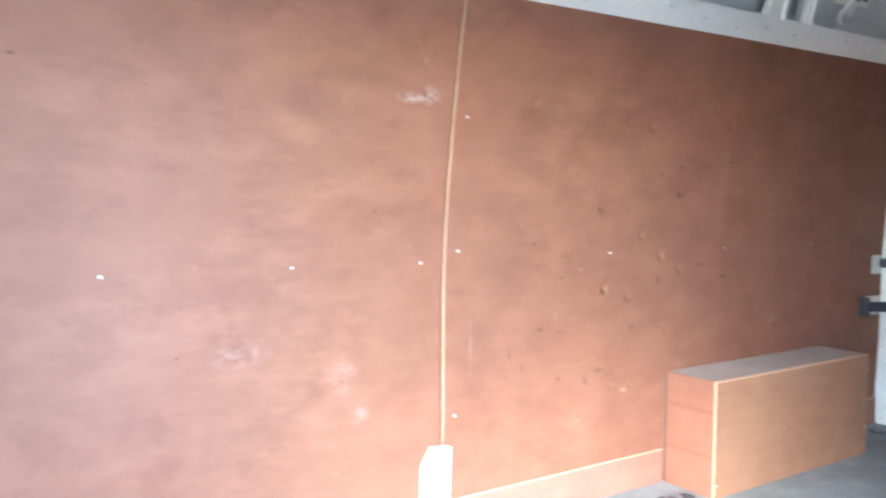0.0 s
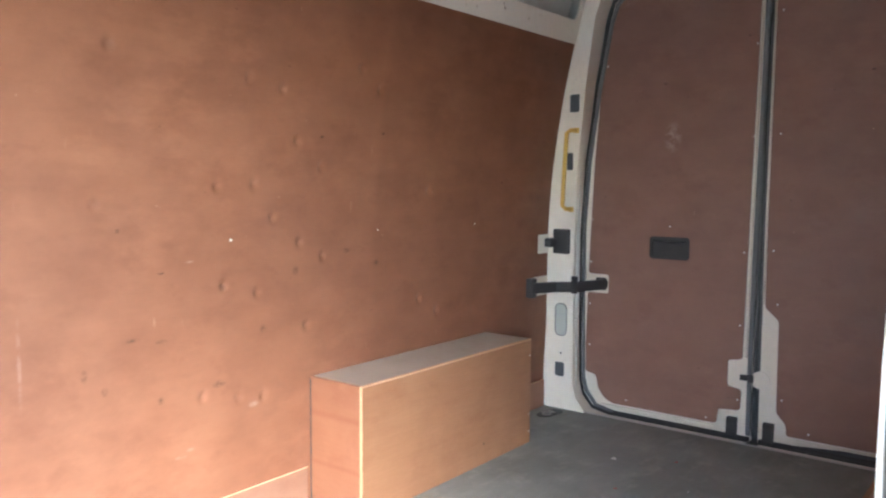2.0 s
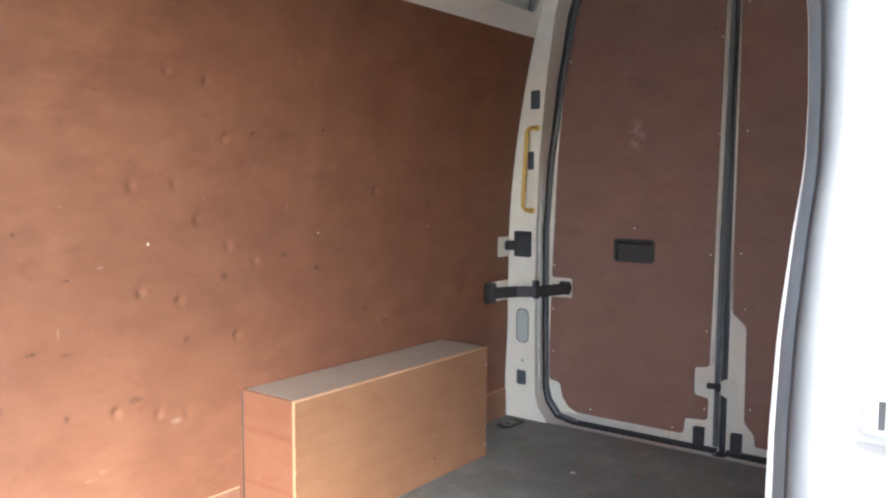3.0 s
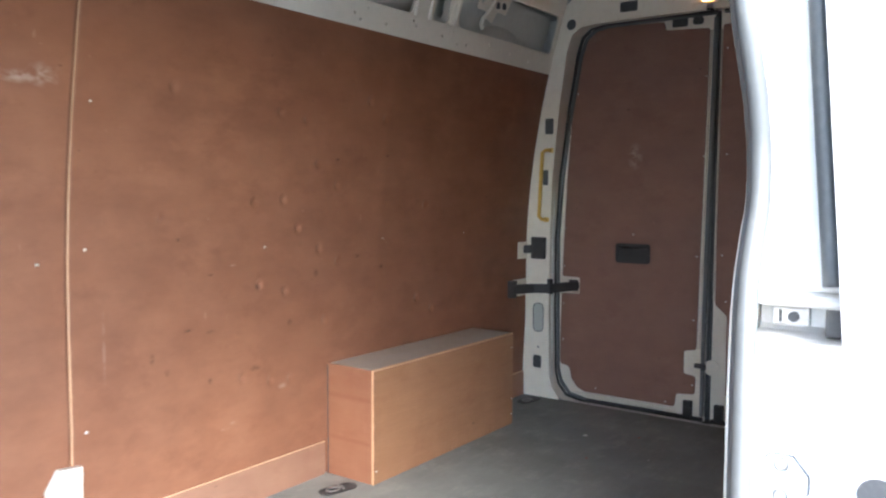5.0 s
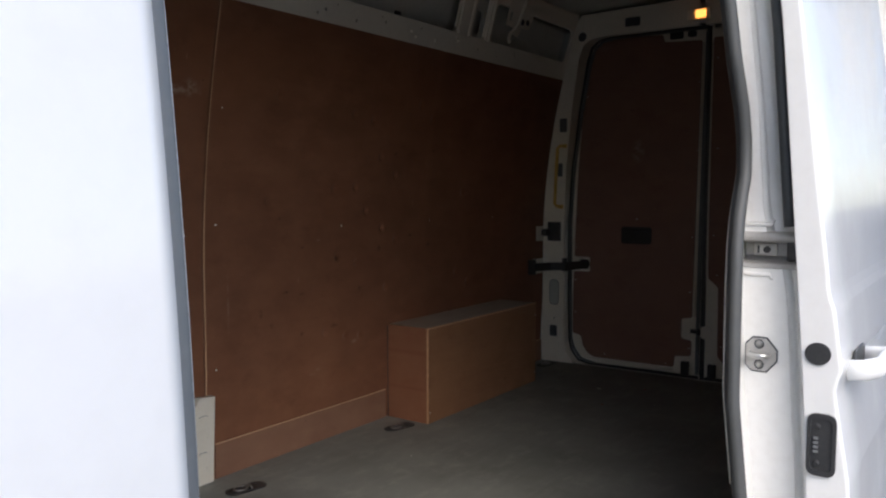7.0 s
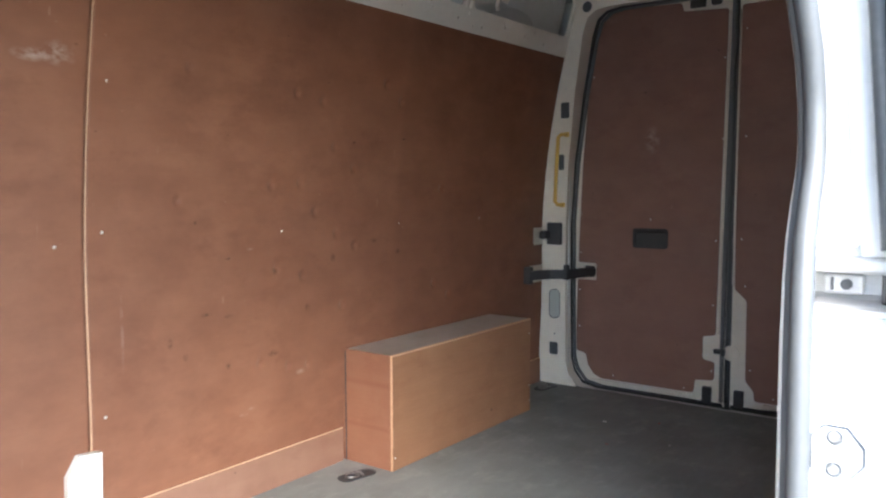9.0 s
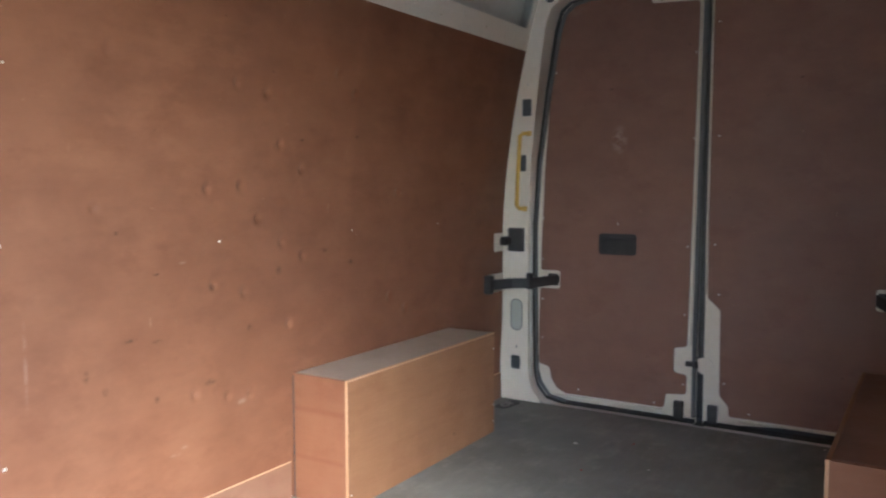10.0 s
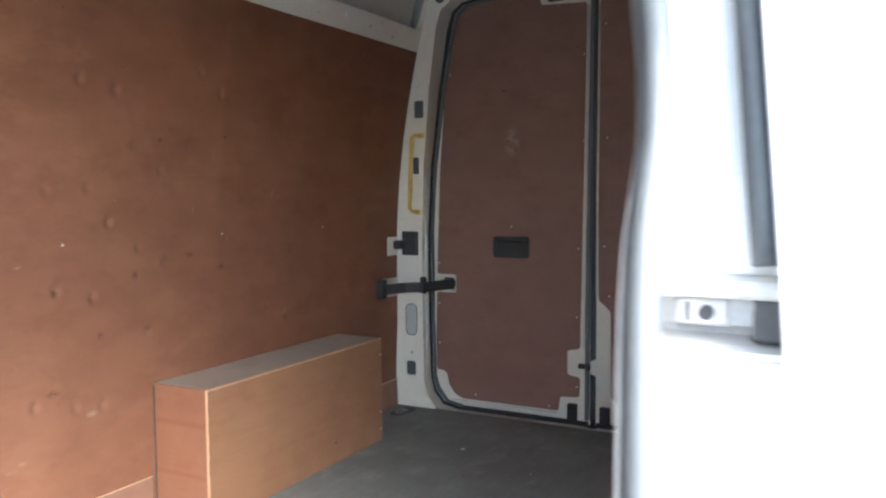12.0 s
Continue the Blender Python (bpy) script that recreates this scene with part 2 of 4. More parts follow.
def floor_material():
    n = Nodes("grey_floor_board")
    big = n.ramp(n.noise((1.4, 1.4, 1.4), 6, 0.65), 0.32, 0.7)
    fine = n.noise((130, 130, 130), 3, 0.7)
    streak = n.ramp(n.noise((3, 22, 3), 5, 0.65, (0, 0, 0.35)), 0.5, 0.8)
    col = n.mix(big, (0.165, 0.172, 0.157), (0.27, 0.278, 0.255))
    col = n.mix(n.math("MULTIPLY", streak, 0.3), col, (0.36, 0.36, 0.33))
    col = n.mix(n.ramp(fine, 0.62, 0.75, 0.0, 0.3), col, (0.5, 0.49, 0.46))
    patch = n.ramp(n.noise((7, 9, 7), 6, 0.7), 0.52, 0.72)
    col = n.mix(n.math("MULTIPLY", patch, 0.38), col, (0.44, 0.42, 0.37))
    scuff = n.ramp(n.noise((4, 70, 4), 3, 0.5, (0, 0, 0.5)), 0.70, 0.78)
    col = n.mix(n.math("MULTIPLY", scuff, 0.35), col, (0.10, 0.10, 0.10))
    n.bump(fine, 0.35, 0.001)
    return n.done(col, n.ramp(big, 0, 1, 0.62, 0.5), 0.0, 0.4)


def ground_material():
    n = Nodes("worn_asphalt")
    big = n.ramp(n.noise((0.35, 0.35, 0.35), 6, 0.65), 0.3, 0.7)
    fine = n.noise((90, 90, 90), 3, 0.7)
    col = n.mix(big, (0.115, 0.113, 0.11), (0.175, 0.172, 0.165))
    col = n.mix(n.ramp(fine, 0.6, 0.75, 0.0, 0.4), col, (0.2, 0.19, 0.18))
    n.bump(fine, 0.6, 0.004)
    return n.done(col, 0.85)


def lamp_material():
    n = Nodes("lamp_lens")
    n.bsdf.inputs["Emission Color"].default_value = (1.0, 0.42, 0.09, 1)
    n.bsdf.inputs["Emission Strength"].default_value = 0.9
    return n.done((0.9, 0.72, 0.45), 0.4)


floor_mat, ground_mat, lens_mat = floor_material(), ground_material(), lamp_material()

# ---- mesh helpers ----


def root_of(ob):
    place = Vector((0, 0, 0))
    while ob:
        place += ob.location
        ob = ob.parent
    return place


def part(name, bm, material, parent=None, label="", smooth=False):
    """Links a bmesh given in world metres as one mesh object, under its parent."""
    me = bpy.data.meshes.new(name)
    bmesh.ops.recalc_face_normals(bm, faces=bm.faces[:])
    if parent:
        bmesh.ops.translate(bm, verts=bm.verts[:], vec=-root_of(parent))
    if smooth:
        for f in bm.faces:
            f.smooth = True
    bm.to_mesh(me)
    bm.free()
    me.materials.append(material)
    ob = new(name, me)
    ob.parent = parent
    if label:
        tagged(ob, label)
    return ob


def thing(name, place, label, category, group=""):
    ob = new(name)
    ob.location = place
    ob.empty_display_size = 0.05
    return tagged(ob, label, category, group)


def structure(ob, label, category):
    return tagged(ob, label, category, "", "structure")


def block(x0, y0, z0, x1, y1, z1, bevel=0.0, bm=None):
    bm = bm or bmesh.new()
    lo, hi = Vector((min(x0, x1), min(y0, y1), min(z0, z1))), Vector((max(x0, x1), max(y0, y1), max(z0, z1)))
    made = bmesh.ops.create_cube(bm, size=1.0)["verts"]
    for v in made:
        v.co = (lo + hi) / 2 + Vector(v.co[i] * (hi - lo)[i] for i in range(3))
    if bevel:
        edges = list({e for v in made for e in v.link_edges})
        bmesh.ops.bevel(bm, geom=edges, offset=bevel, segments=2, profile=0.5, affect="EDGES")
    return bm


def rrect(u0, v0, u1, v1, r, n=4):
    """A rounded rectangle's outline."""
    out = []
    for cu, cv, a in ((u1 - r, v1 - r, 0), (u0 + r, v1 - r, 90), (u0 + r, v0 + r, 180), (u1 - r, v0 + r, 270)):
        out += [(cu + r * math.cos(radians(a + 90 * k / n)), cv + r * math.sin(radians(a + 90 * k / n))) for k in range(n + 1)]
    return out


def disc(u, v, r, n=12):
    return [(u + r * math.cos(2 * math.pi * k / n), v + r * math.sin(2 * math.pi * k / n)) for k in range(n)]


def soften(outline, r, n=4):
    """Rounds the corners of an outline."""
    out = []
    pts = [Vector(p) for p in outline]
    for k, p in enumerate(pts):
        a, b = pts[k - 1] - p, pts[(k + 1) % len(pts)] - p
        if a.angle(b) > radians(150):
            out.append(tuple(p))
            continue
        ra, rb = min(r, 0.42 * a.length), min(r, 0.42 * b.length)
        p0, p2 = p + a.normalized() * ra, p + b.normalized() * rb
        for i in range(n + 1):
            t = i / n
            out.append(tuple(p0 * (1 - t) ** 2 + p * 2 * t * (1 - t) + p2 * t * t))
    return out


def plate(outer, holes, thick, place, cuts=(), cuts_u=()):
    """A sheet with holes, drawn in (u, v), given a thickness and bent by place(u, v, w)."""
    bm = bmesh.new()
    edges = []
    for loop in [outer, *holes]:
        vs = [bm.verts.new((u, v, 0)) for u, v in loop]
        edges += [bm.edges.new((vs[k], vs[(k + 1) % len(vs)])) for k in range(len(vs))]
    bmesh.ops.triangle_fill(bm, use_beauty=True, edges=edges)
    for axis, levels in ((1, cuts), (0, cuts_u)):
        for c in levels:
            bmesh.ops.bisect_plane(bm, geom=bm.verts[:] + bm.edges[:] + bm.faces[:],
                                   plane_co=(c, c, 0), plane_no=(1 - axis, axis, 0))
    made = bmesh.ops.extrude_face_region(bm, geom=bm.faces[:])["geom"]
    for v in made:
        if isinstance(v, bmesh.types.BMVert):
            v.co.z = thick
    for v in bm.verts:
        v.co = place(*v.co)
    return bm


def tube(points, radius, sides=8, flat=1.0, closed=False, bm=None):
    """A round bar along points; flat squeezes it upright."""
    bm = bm or bmesh.new()
    pts = [Vector(p) for p in points]
    spans = [max(p[i] for p in pts) - min(p[i] for p in pts) for i in range(3)]
    steady = Vector([1.0 if i == spans.index(min(spans)) else 0.0 for i in range(3)])
    rings = []
    for k, p in enumerate(pts):
        a, b = pts[max(k - 1, 0)], pts[min(k + 1, len(pts) - 1)]
        if closed:
            a, b = pts[k - 1], pts[(k + 1) % len(pts)]
        ahead = (b - a).normalized()
        side = ahead.cross(steady).normalized()
        up = side.cross(ahead)
        rings.append([bm.verts.new(p + radius * (math.cos(2 * math.pi * j / sides) * side + flat * math.sin(2 * math.pi * j / sides) * up))
                      for j in range(sides)])
    pairs = list(zip(rings, rings[1:] + ([rings[0]] if closed else [])))
    for r, s in pairs if closed else pairs[: len(rings) - 1]:
        for j in range(sides):
            bm.faces.new((r[j], r[(j + 1) % sides], s[(j + 1) % sides], s[j]))
    if not closed:
        bm.faces.new(rings[0])
        bm.faces.new(rings[-1])
    return bm


def loft(rows, bm=None):
    """A sheet over rows of equally many places."""
    bm = bm or bmesh.new()
    grid = [[bm.verts.new(p) for p in row] for row in rows]
    for a, b in zip(grid, grid[1:]):
        for k in range(len(a) - 1):
            bm.faces.new((a[k], a[k + 1], b[k + 1], b[k]))
    return bm


def thicken(bm, depth):
    bmesh.ops.recalc_face_normals(bm, faces=bm.faces[:])
    bmesh.ops.solidify(bm, geom=bm.faces[:], thickness=depth)
    return bm


def head(x, y, z, nx, ny, nz, r=0.0045):
    """A domed screw head on a surface with that normal."""
    bm = bmesh.new()
    bmesh.ops.create_cone(bm, cap_ends=True, segments=10, radius1=r, radius2=r * 0.55, depth=r * 0.6)
    bm.transform(Matrix.Translation((x, y, z)) @ Vector((nx, ny, nz)).to_track_quat("Z", "Y").to_matrix().to_4x4())
    return bm


# ---- the cargo hold: x runs to the rear doors (x = 0), y to the far side wall (y = 0), z up from the load floor ----
WIDTH, FRONT, REAR, ROOF = 1.82, -4.25, -0.18, 2.04


def lean(z):
    """How far the side walls come in at a height."""
    return 0.14 * max(0.0, z - 0.75) ** 1.8 - 0.017 * max(0.0, 1 - z / 0.4)


def across(u, side):
    """The y of a place u in from a side wall: side 1 is the far wall, -1 the wall with the sliding door."""
    return -u if side > 0 else u - WIDTH


def beside(u, side):
    """Like across, for the rear pillars and linings, which stand 33 mm further out beside the sliding door."""
    return across(u, side) - (0.0 if side > 0 else 0.033)


ground = new("ground", bpy.data.meshes.new("ground"))
gb = bmesh.new()
bmesh.ops.create_grid(gb, x_segments=8, y_segments=8, size=1500)
bmesh.ops.translate(gb, verts=gb.verts[:], vec=(0, 0, -0.64))
gb.to_mesh(ground.data)
ground.data.materials.append(ground_mat)
structure(ground, "grey asphalt yard under the open van", "ground")

floor = part("floor", block(FRONT, -1.86, -0.03, -0.165, 0.02, 0.0, 0.002), floor_mat)
structure(floor, "scuffed dark grey load floor with dust", "floor")
sill = part("sill", block(-0.163, -1.74, -0.10, 0.02, -0.08, -0.035, 0.004), rubber)
structure(sill, "black rubber sill strip under the rear doors", "sill")
lip = part("trim", block(-0.172, -1.70, -0.02, -0.160, -0.12, 0.003, 0.001), steel)
structure(lip, "thin worn metal edge strip across the floor end", "trim")

roof_rows = []
for k in range(60):
    x = FRONT - 0.03 + (0.11 - FRONT) * k / 59
    rib = 0.02 if (k % 10) in (3, 4) else 0.0
    roof_rows.append([(x, 0.06 - 1.94 * j / 12, ROOF + 0.03 * math.sin(math.pi * j / 12) - rib) for j in range(13)])
ceiling = part("ceiling", thicken(loft(roof_rows), 0.006), inner_paint)
structure(ceiling, "bare painted metal van roof with cross ribs", "ceiling")
bulkhead = part("wall_front", block(FRONT - 0.04, -1.9, -0.03, FRONT - 0.002, 0.1, 2.1), white_paint)
structure(bulkhead, "plain bulkhead closing the load space", "wall")

# ---- far side wall: outer skin, plywood sheets, kick boards, upper body side ----
skin = part("wall_far", thicken(loft([[(x, 0.075 - lean(z) * 0.8, z) for z in np.linspace(-0.1, 2.08, 24)] for x in (FRONT, -2.0, 0.06)]), 0.004), inner_paint)
structure(skin, "far body side of the van behind the lining", "wall")

DENTS = [(-2.035, 1.038), (-1.905, 1.046), (-1.948, 1.345), (-1.822, 1.327), (-1.747, 1.175), (-1.640, 1.100), (-1.830, 0.943),
         (-1.721, 0.864), (-1.621, 0.812), (-2.007, 0.756), (-1.887, 0.722), (-1.692, 0.596), (-1.127, 0.618), (-2.085, 0.447),
         (-1.960, 0.416), (-1.868, 0.404), (-2.396, 0.992), (-2.375, 1.38), (-1.50, 1.42), (-1.40, 1.36), (-1.02, 0.56), (-1.09, 1.02)]


def sheet(x0, x1, z0, z1, side, dents=(), step=0.008, bend=0.14, out=0.0):
    """A bent plywood sheet on a side wall with pressed-in dents, each with a low rim."""
    nx, nz = int((x1 - x0) / step), int((z1 - z0) / step)
    xs, zs = np.linspace(x0, x1, nx), np.linspace(z0, z1, nz)
    gx, gz = np.meshgrid(xs, zs, indexing="ij")
    u = bend * np.maximum(0.0, gz - 0.75) ** 1.8 - 0.017 * np.maximum(0.0, 1 - gz / 0.4)
    u += 0.0016 * np.sin(gx * 3.1 + 0.6) * np.sin(gz * 3.7) + 0.0008 * np.sin(gx * 9.0 + gz * 5.0)
    u -= out
    for dx, dz in dents:
        d2 = ((gx - dx) / 0.0125) ** 2 + ((gz - dz) / 0.0145) ** 2
        u -= 0.0092 * np.exp(-d2) - 0.0016 * np.exp(-d2 / 5)
    verts = [(x, across(w, side), z) for x, z, w in zip(gx.ravel(), gz.ravel(), u.ravel())]
    n = len(verts)
    quads = [(i * nz + j, i * nz + j + 1, (i + 1) * nz + j + 1, (i + 1) * nz + j) for i in range(nx - 1) for j in range(nz - 1)]
    back = [(x, across(w - 0.009, side), z) for x, z, w in zip(gx.ravel(), gz.ravel(), u.ravel())]
    rim = [i * nz for i in range(nx)] + [(nx - 1) * nz + j for j in range(1, nz)] + \
          [i * nz + nz - 1 for i in range(nx - 2, -1, -1)] + [j for j in range(nz - 2, 0, -1)]
    order = {v: n + k for k, v in enumerate(rim)}
    verts += [back[v] for v in rim]
    walls = [(a, b, order[b], order[a]) for a, b in zip(rim, rim[1:] + rim[:1])]
    me = bpy.data.meshes.new("plywood_panel")
    me.from_pydata(verts, [], quads + walls)
    bm = bmesh.new()
    bm.from_mesh(me)
    bpy.data.meshes.remove(me)
    return bm


PLY_TOP, SEAM = 1.677, -2.682
part("plywood_panel", sheet(SEAM + 0.003, REAR - 0.006, 0.002, PLY_TOP, 1, DENTS, 0.005), ply_wall, skin, "dented red-brown plywood lining sheet", True)
part("plywood_panel", sheet(FRONT, SEAM - 0.003, 0.002, PLY_TOP, 1, [(-3.0, 0.72), (-3.05, 0.5), (-3.3, 0.6), (-3.42, 0.4)], 0.012),
                   ply_wall, skin, "scuffed red-brown plywood lining sheet", True)
part("joint_strip", loft([[(SEAM + dx, -lean(z) - dy, z) for z in np.linspace(0.3, PLY_TOP, 30)]
                          for dx, dy in ((-0.0028, -0.006), (-0.0016, 0.0004), (0.0014, 0.0006), (0.0028, -0.006))]), ply_edge, skin, "pale raw joint between the sheets")
for x, z in ((-2.633, 1.316), (-2.634, 0.911), (-2.64, 0.396), (-2.767, 0.879), (-3.176, 0.882), (-3.661, 0.882), (-1.983, 0.883), (-1.36, 0.885),
             (-0.78, 0.885)):
    part("screw", head(x, -lean(z) - 0.002, z, 0, -1, 0, 0.0045 if x < -1.5 else 0.0028), screw_metal, skin, "bright screw head")


def kick_board(x0, x1):
    ob = part("baseboard", block(x0, 0.0025, 0.001, x1, 0.0125, 0.126, 0.0006), ply_kick)
    structure(ob, "low plywood kick board along the far wall", "baseboard")
    part("top_edge", block(x0 + 0.0005, 0.002, 0.1262, x1 - 0.0005, 0.0058, 0.1292), ply_edge, ob, "pale raw plywood edge")
    return ob


kick_board(SEAM + 0.034, -1.688)
kick_board(FRONT + 0.01, SEAM - 0.06)
kick_board(-0.68, -0.19)
part("end_edge", block(-2.6605, 0.0015, 0.002, -2.6572, 0.0115, 0.129), ply_edge, bpy.data.objects["baseboard"], "pale raw plywood edge")

cover = thing("corner_cover", (-2.70, 0, 0), "cream moulded plastic cover at the plywood joint foot", "cover")
part("shell", plate([(-2.763, 0.0), (-2.666, 0.0), (-2.666, 0.309), (-2.731, 0.315), (-2.763, 0.262)], [], 0.022,
                    lambda u, v, w: (u, 0.012 - 0.04 * v - w * (0.72 + 0.28 * min(1, (v + 0.05) / 0.2)), v)), cream_plastic, cover)
for z in (0.072, 0.198):
    part("raised_pad", plate(rrect(-2.746, z - 0.042, -2.683, z + 0.042, 0.02), [], 0.0035, lambda u, v, w: (u, -0.0085 - 0.04 * v - w, v)), cream_plastic, cover)
for z in (0.118, 0.248):
    part("slot", tube([(-2.735, -0.0105 - 0.04 * z, z - 0.001), (-2.718, -0.0107 - 0.04 * z, z + 0.001), (-2.700, -0.0105 - 0.04 * z, z)], 0.0009, 6), edge_rubber, cover, "thin dark slot")
for z in (0.062, 0.172):
    part("stud", head(-2.698, -0.0135 - 0.04 * z, z, 0, -1, 0, 0.006), cream_plastic, cover, "small moulded stud")

# upper body side with its pockets
heights = [1.70 + 0.02 * k for k in range(17)]
pockets = [rrect(-1.040, 1.765, -0.215, 1.945, 0.03), rrect(-1.215, 1.765, -1.105, 1.96, 0.02), rrect(-2.22, 1.765, -1.345, 1.945, 0.03),
           rrect(-2.42, 1.765, -2.31, 1.96, 0.02), rrect(-3.35, 1.765, -2.52, 1.945, 0.03), rrect(-4.2, 1.765, -3.5, 1.945, 0.03)]
small = [disc(-0.42 - 0.178 * k, 1.715 + 0.012 * ((k * 7) % 3 - 1), 0.0062, 8) for k in range(21)]
small += [disc(-0.52 - 0.27 * k, 1.742, 0.005, 8) for k in range(13)]
small += [disc(-1.02 - 0.61 * k, 1.698, 0.0055, 8) for k in range(5)]
upper = part("rail", plate([(FRONT, 1.670), (REAR - 0.004, 1.670), (REAR - 0.004, 2.03), (FRONT, 2.03)], pockets + small, 0.012,
                           lambda u, v, w: (u, -lean(v) - 0.003 + w, v), heights), white_paint)
structure(upper, "pressed metal upper body rail with drilled holes and pockets", "rail")
# added black strip: paints the cavity's shade seen through the rail holes
part("hole_shade_strip", plate([(FRONT, 1.69), (REAR - 0.01, 1.69), (REAR - 0.01, 1.752), (FRONT, 1.752)], [], 0.003,
                           lambda u, v, w: (u, -lean(v) + 0.014 + w, v)), rubber, upper, "black strip in place of the shade behind the rail holes")
for x in (-1.06, -1.09, -1.235, -1.325):
    part("rib", tube([(x, -lean(z) - 0.002, z) for z in np.linspace(1.762, 1.98, 8)], 0.009, 8), white_paint, upper, "", True)
for p in (pockets[0], pockets[2], pockets[4], pockets[5]):
    part("pocket_back", plate(p, [], 0.003, lambda u, v, w: (u, 0.048 - lean(v) + w, v), heights), inner_paint, upper)
part("pocket_back", plate(rrect(-1.215, 1.75, -1.105, 1.98, 0.02), [rrect(-1.185, 1.785, -1.135, 1.89, 0.02)], 0.003,
                          lambda u, v, w: (u, 0.012 - lean(v) + w, v), heights), inner_paint, upper)
bracket = thing("bracket", (-0.86, -0.12, 1.86), "pressed steel bracket with slots in the roof side pocket", "bracket")
part("plate", plate([(-0.93, 1.86), (-0.86, 1.86), (-0.85, 1.83), (-0.80, 1.82), (-0.78, 1.86), (-0.78, 1.99), (-0.93, 1.99)],
                    [rrect(-0.912, 1.885, -0.888, 1.93, 0.008), rrect(-0.835, 1.85, -0.82, 1.88, 0.005)], 0.004,
                    lambda u, v, w: (u, -lean(v) - 0.006 + w, v), heights), white_paint, bracket)
hook = [(-0.800, 2.0), (-0.812, 1.93), (-0.828, 1.88), (-0.858, 1.845), (-0.885, 1.825), (-0.886, 1.80), (-0.872, 1.785)]
part("flange", tube([(x, -lean(z) - 0.012, z) for x, z in hook], 0.009, 8), white_paint, bracket, "", True)
for x, z in ((-0.785, 1.895), (-0.735, 1.90)):
    part("slot", block(x - 0.009, -lean(z) - 0.014, z - 0.014, x + 0.009, -lean(z) - 0.002, z + 0.014, 0.003), slate_plastic, bracket, "dark slot")
part("web", plate([(-0.79, 1.87), (-0.70, 1.87), (-0.66, 1.99), (-0.79, 1.99)], [], 0.003, lambda u, v, w: (u, -lean(v) - 0.003 + w, v), heights), white_paint, bracket)
swell = bmesh.new()
bmesh.ops.create_uvsphere(swell, u_segments=20, v_segments=12, radius=1.0)
swell.transform(Matrix.Translation((-0.64, -0.075, 1.79)) @ Matrix.Diagonal((0.22, 0.045, 0.09, 1)))
part("pressed_swell", swell, inner_paint, upper, "", True)
for x in (-1.72, -2.12, -2.75):
    part("clip", block(x - 0.025, -0.105, 1.765, x + 0.025, -0.07, 1.80, 0.006), black_plastic, upper, "dark clip")

# ---- rear end wall with its openings ----
# the doorway in (u, z) from the far wall's foot to the middle; INNER is where the pillar turns into the jamb
DOORWAY = [(0.90, -0.03), (0.26, -0.03), (0.17, -0.012), (0.118, 0.05), (0.10, 0.12), (0.092, 0.43), (0.088, 0.84), (0.109, 1.15), (0.157, 1.5),
           (0.207, 1.78), (0.235, 1.868), (0.285, 1.908), (0.36, 1.922), (0.90, 1.925)]
INNER = [(0.90, -0.005), (0.27, -0.005), (0.20, 0.012), (0.158, 0.06), (0.142, 0.12), (0.135, 0.45), (0.136, 0.84), (0.146, 1.15), (0.178, 1.5),
         (0.216, 1.78), (0.243, 1.855), (0.29, 1.888), (0.36, 1.897), (0.90, 1.900)]
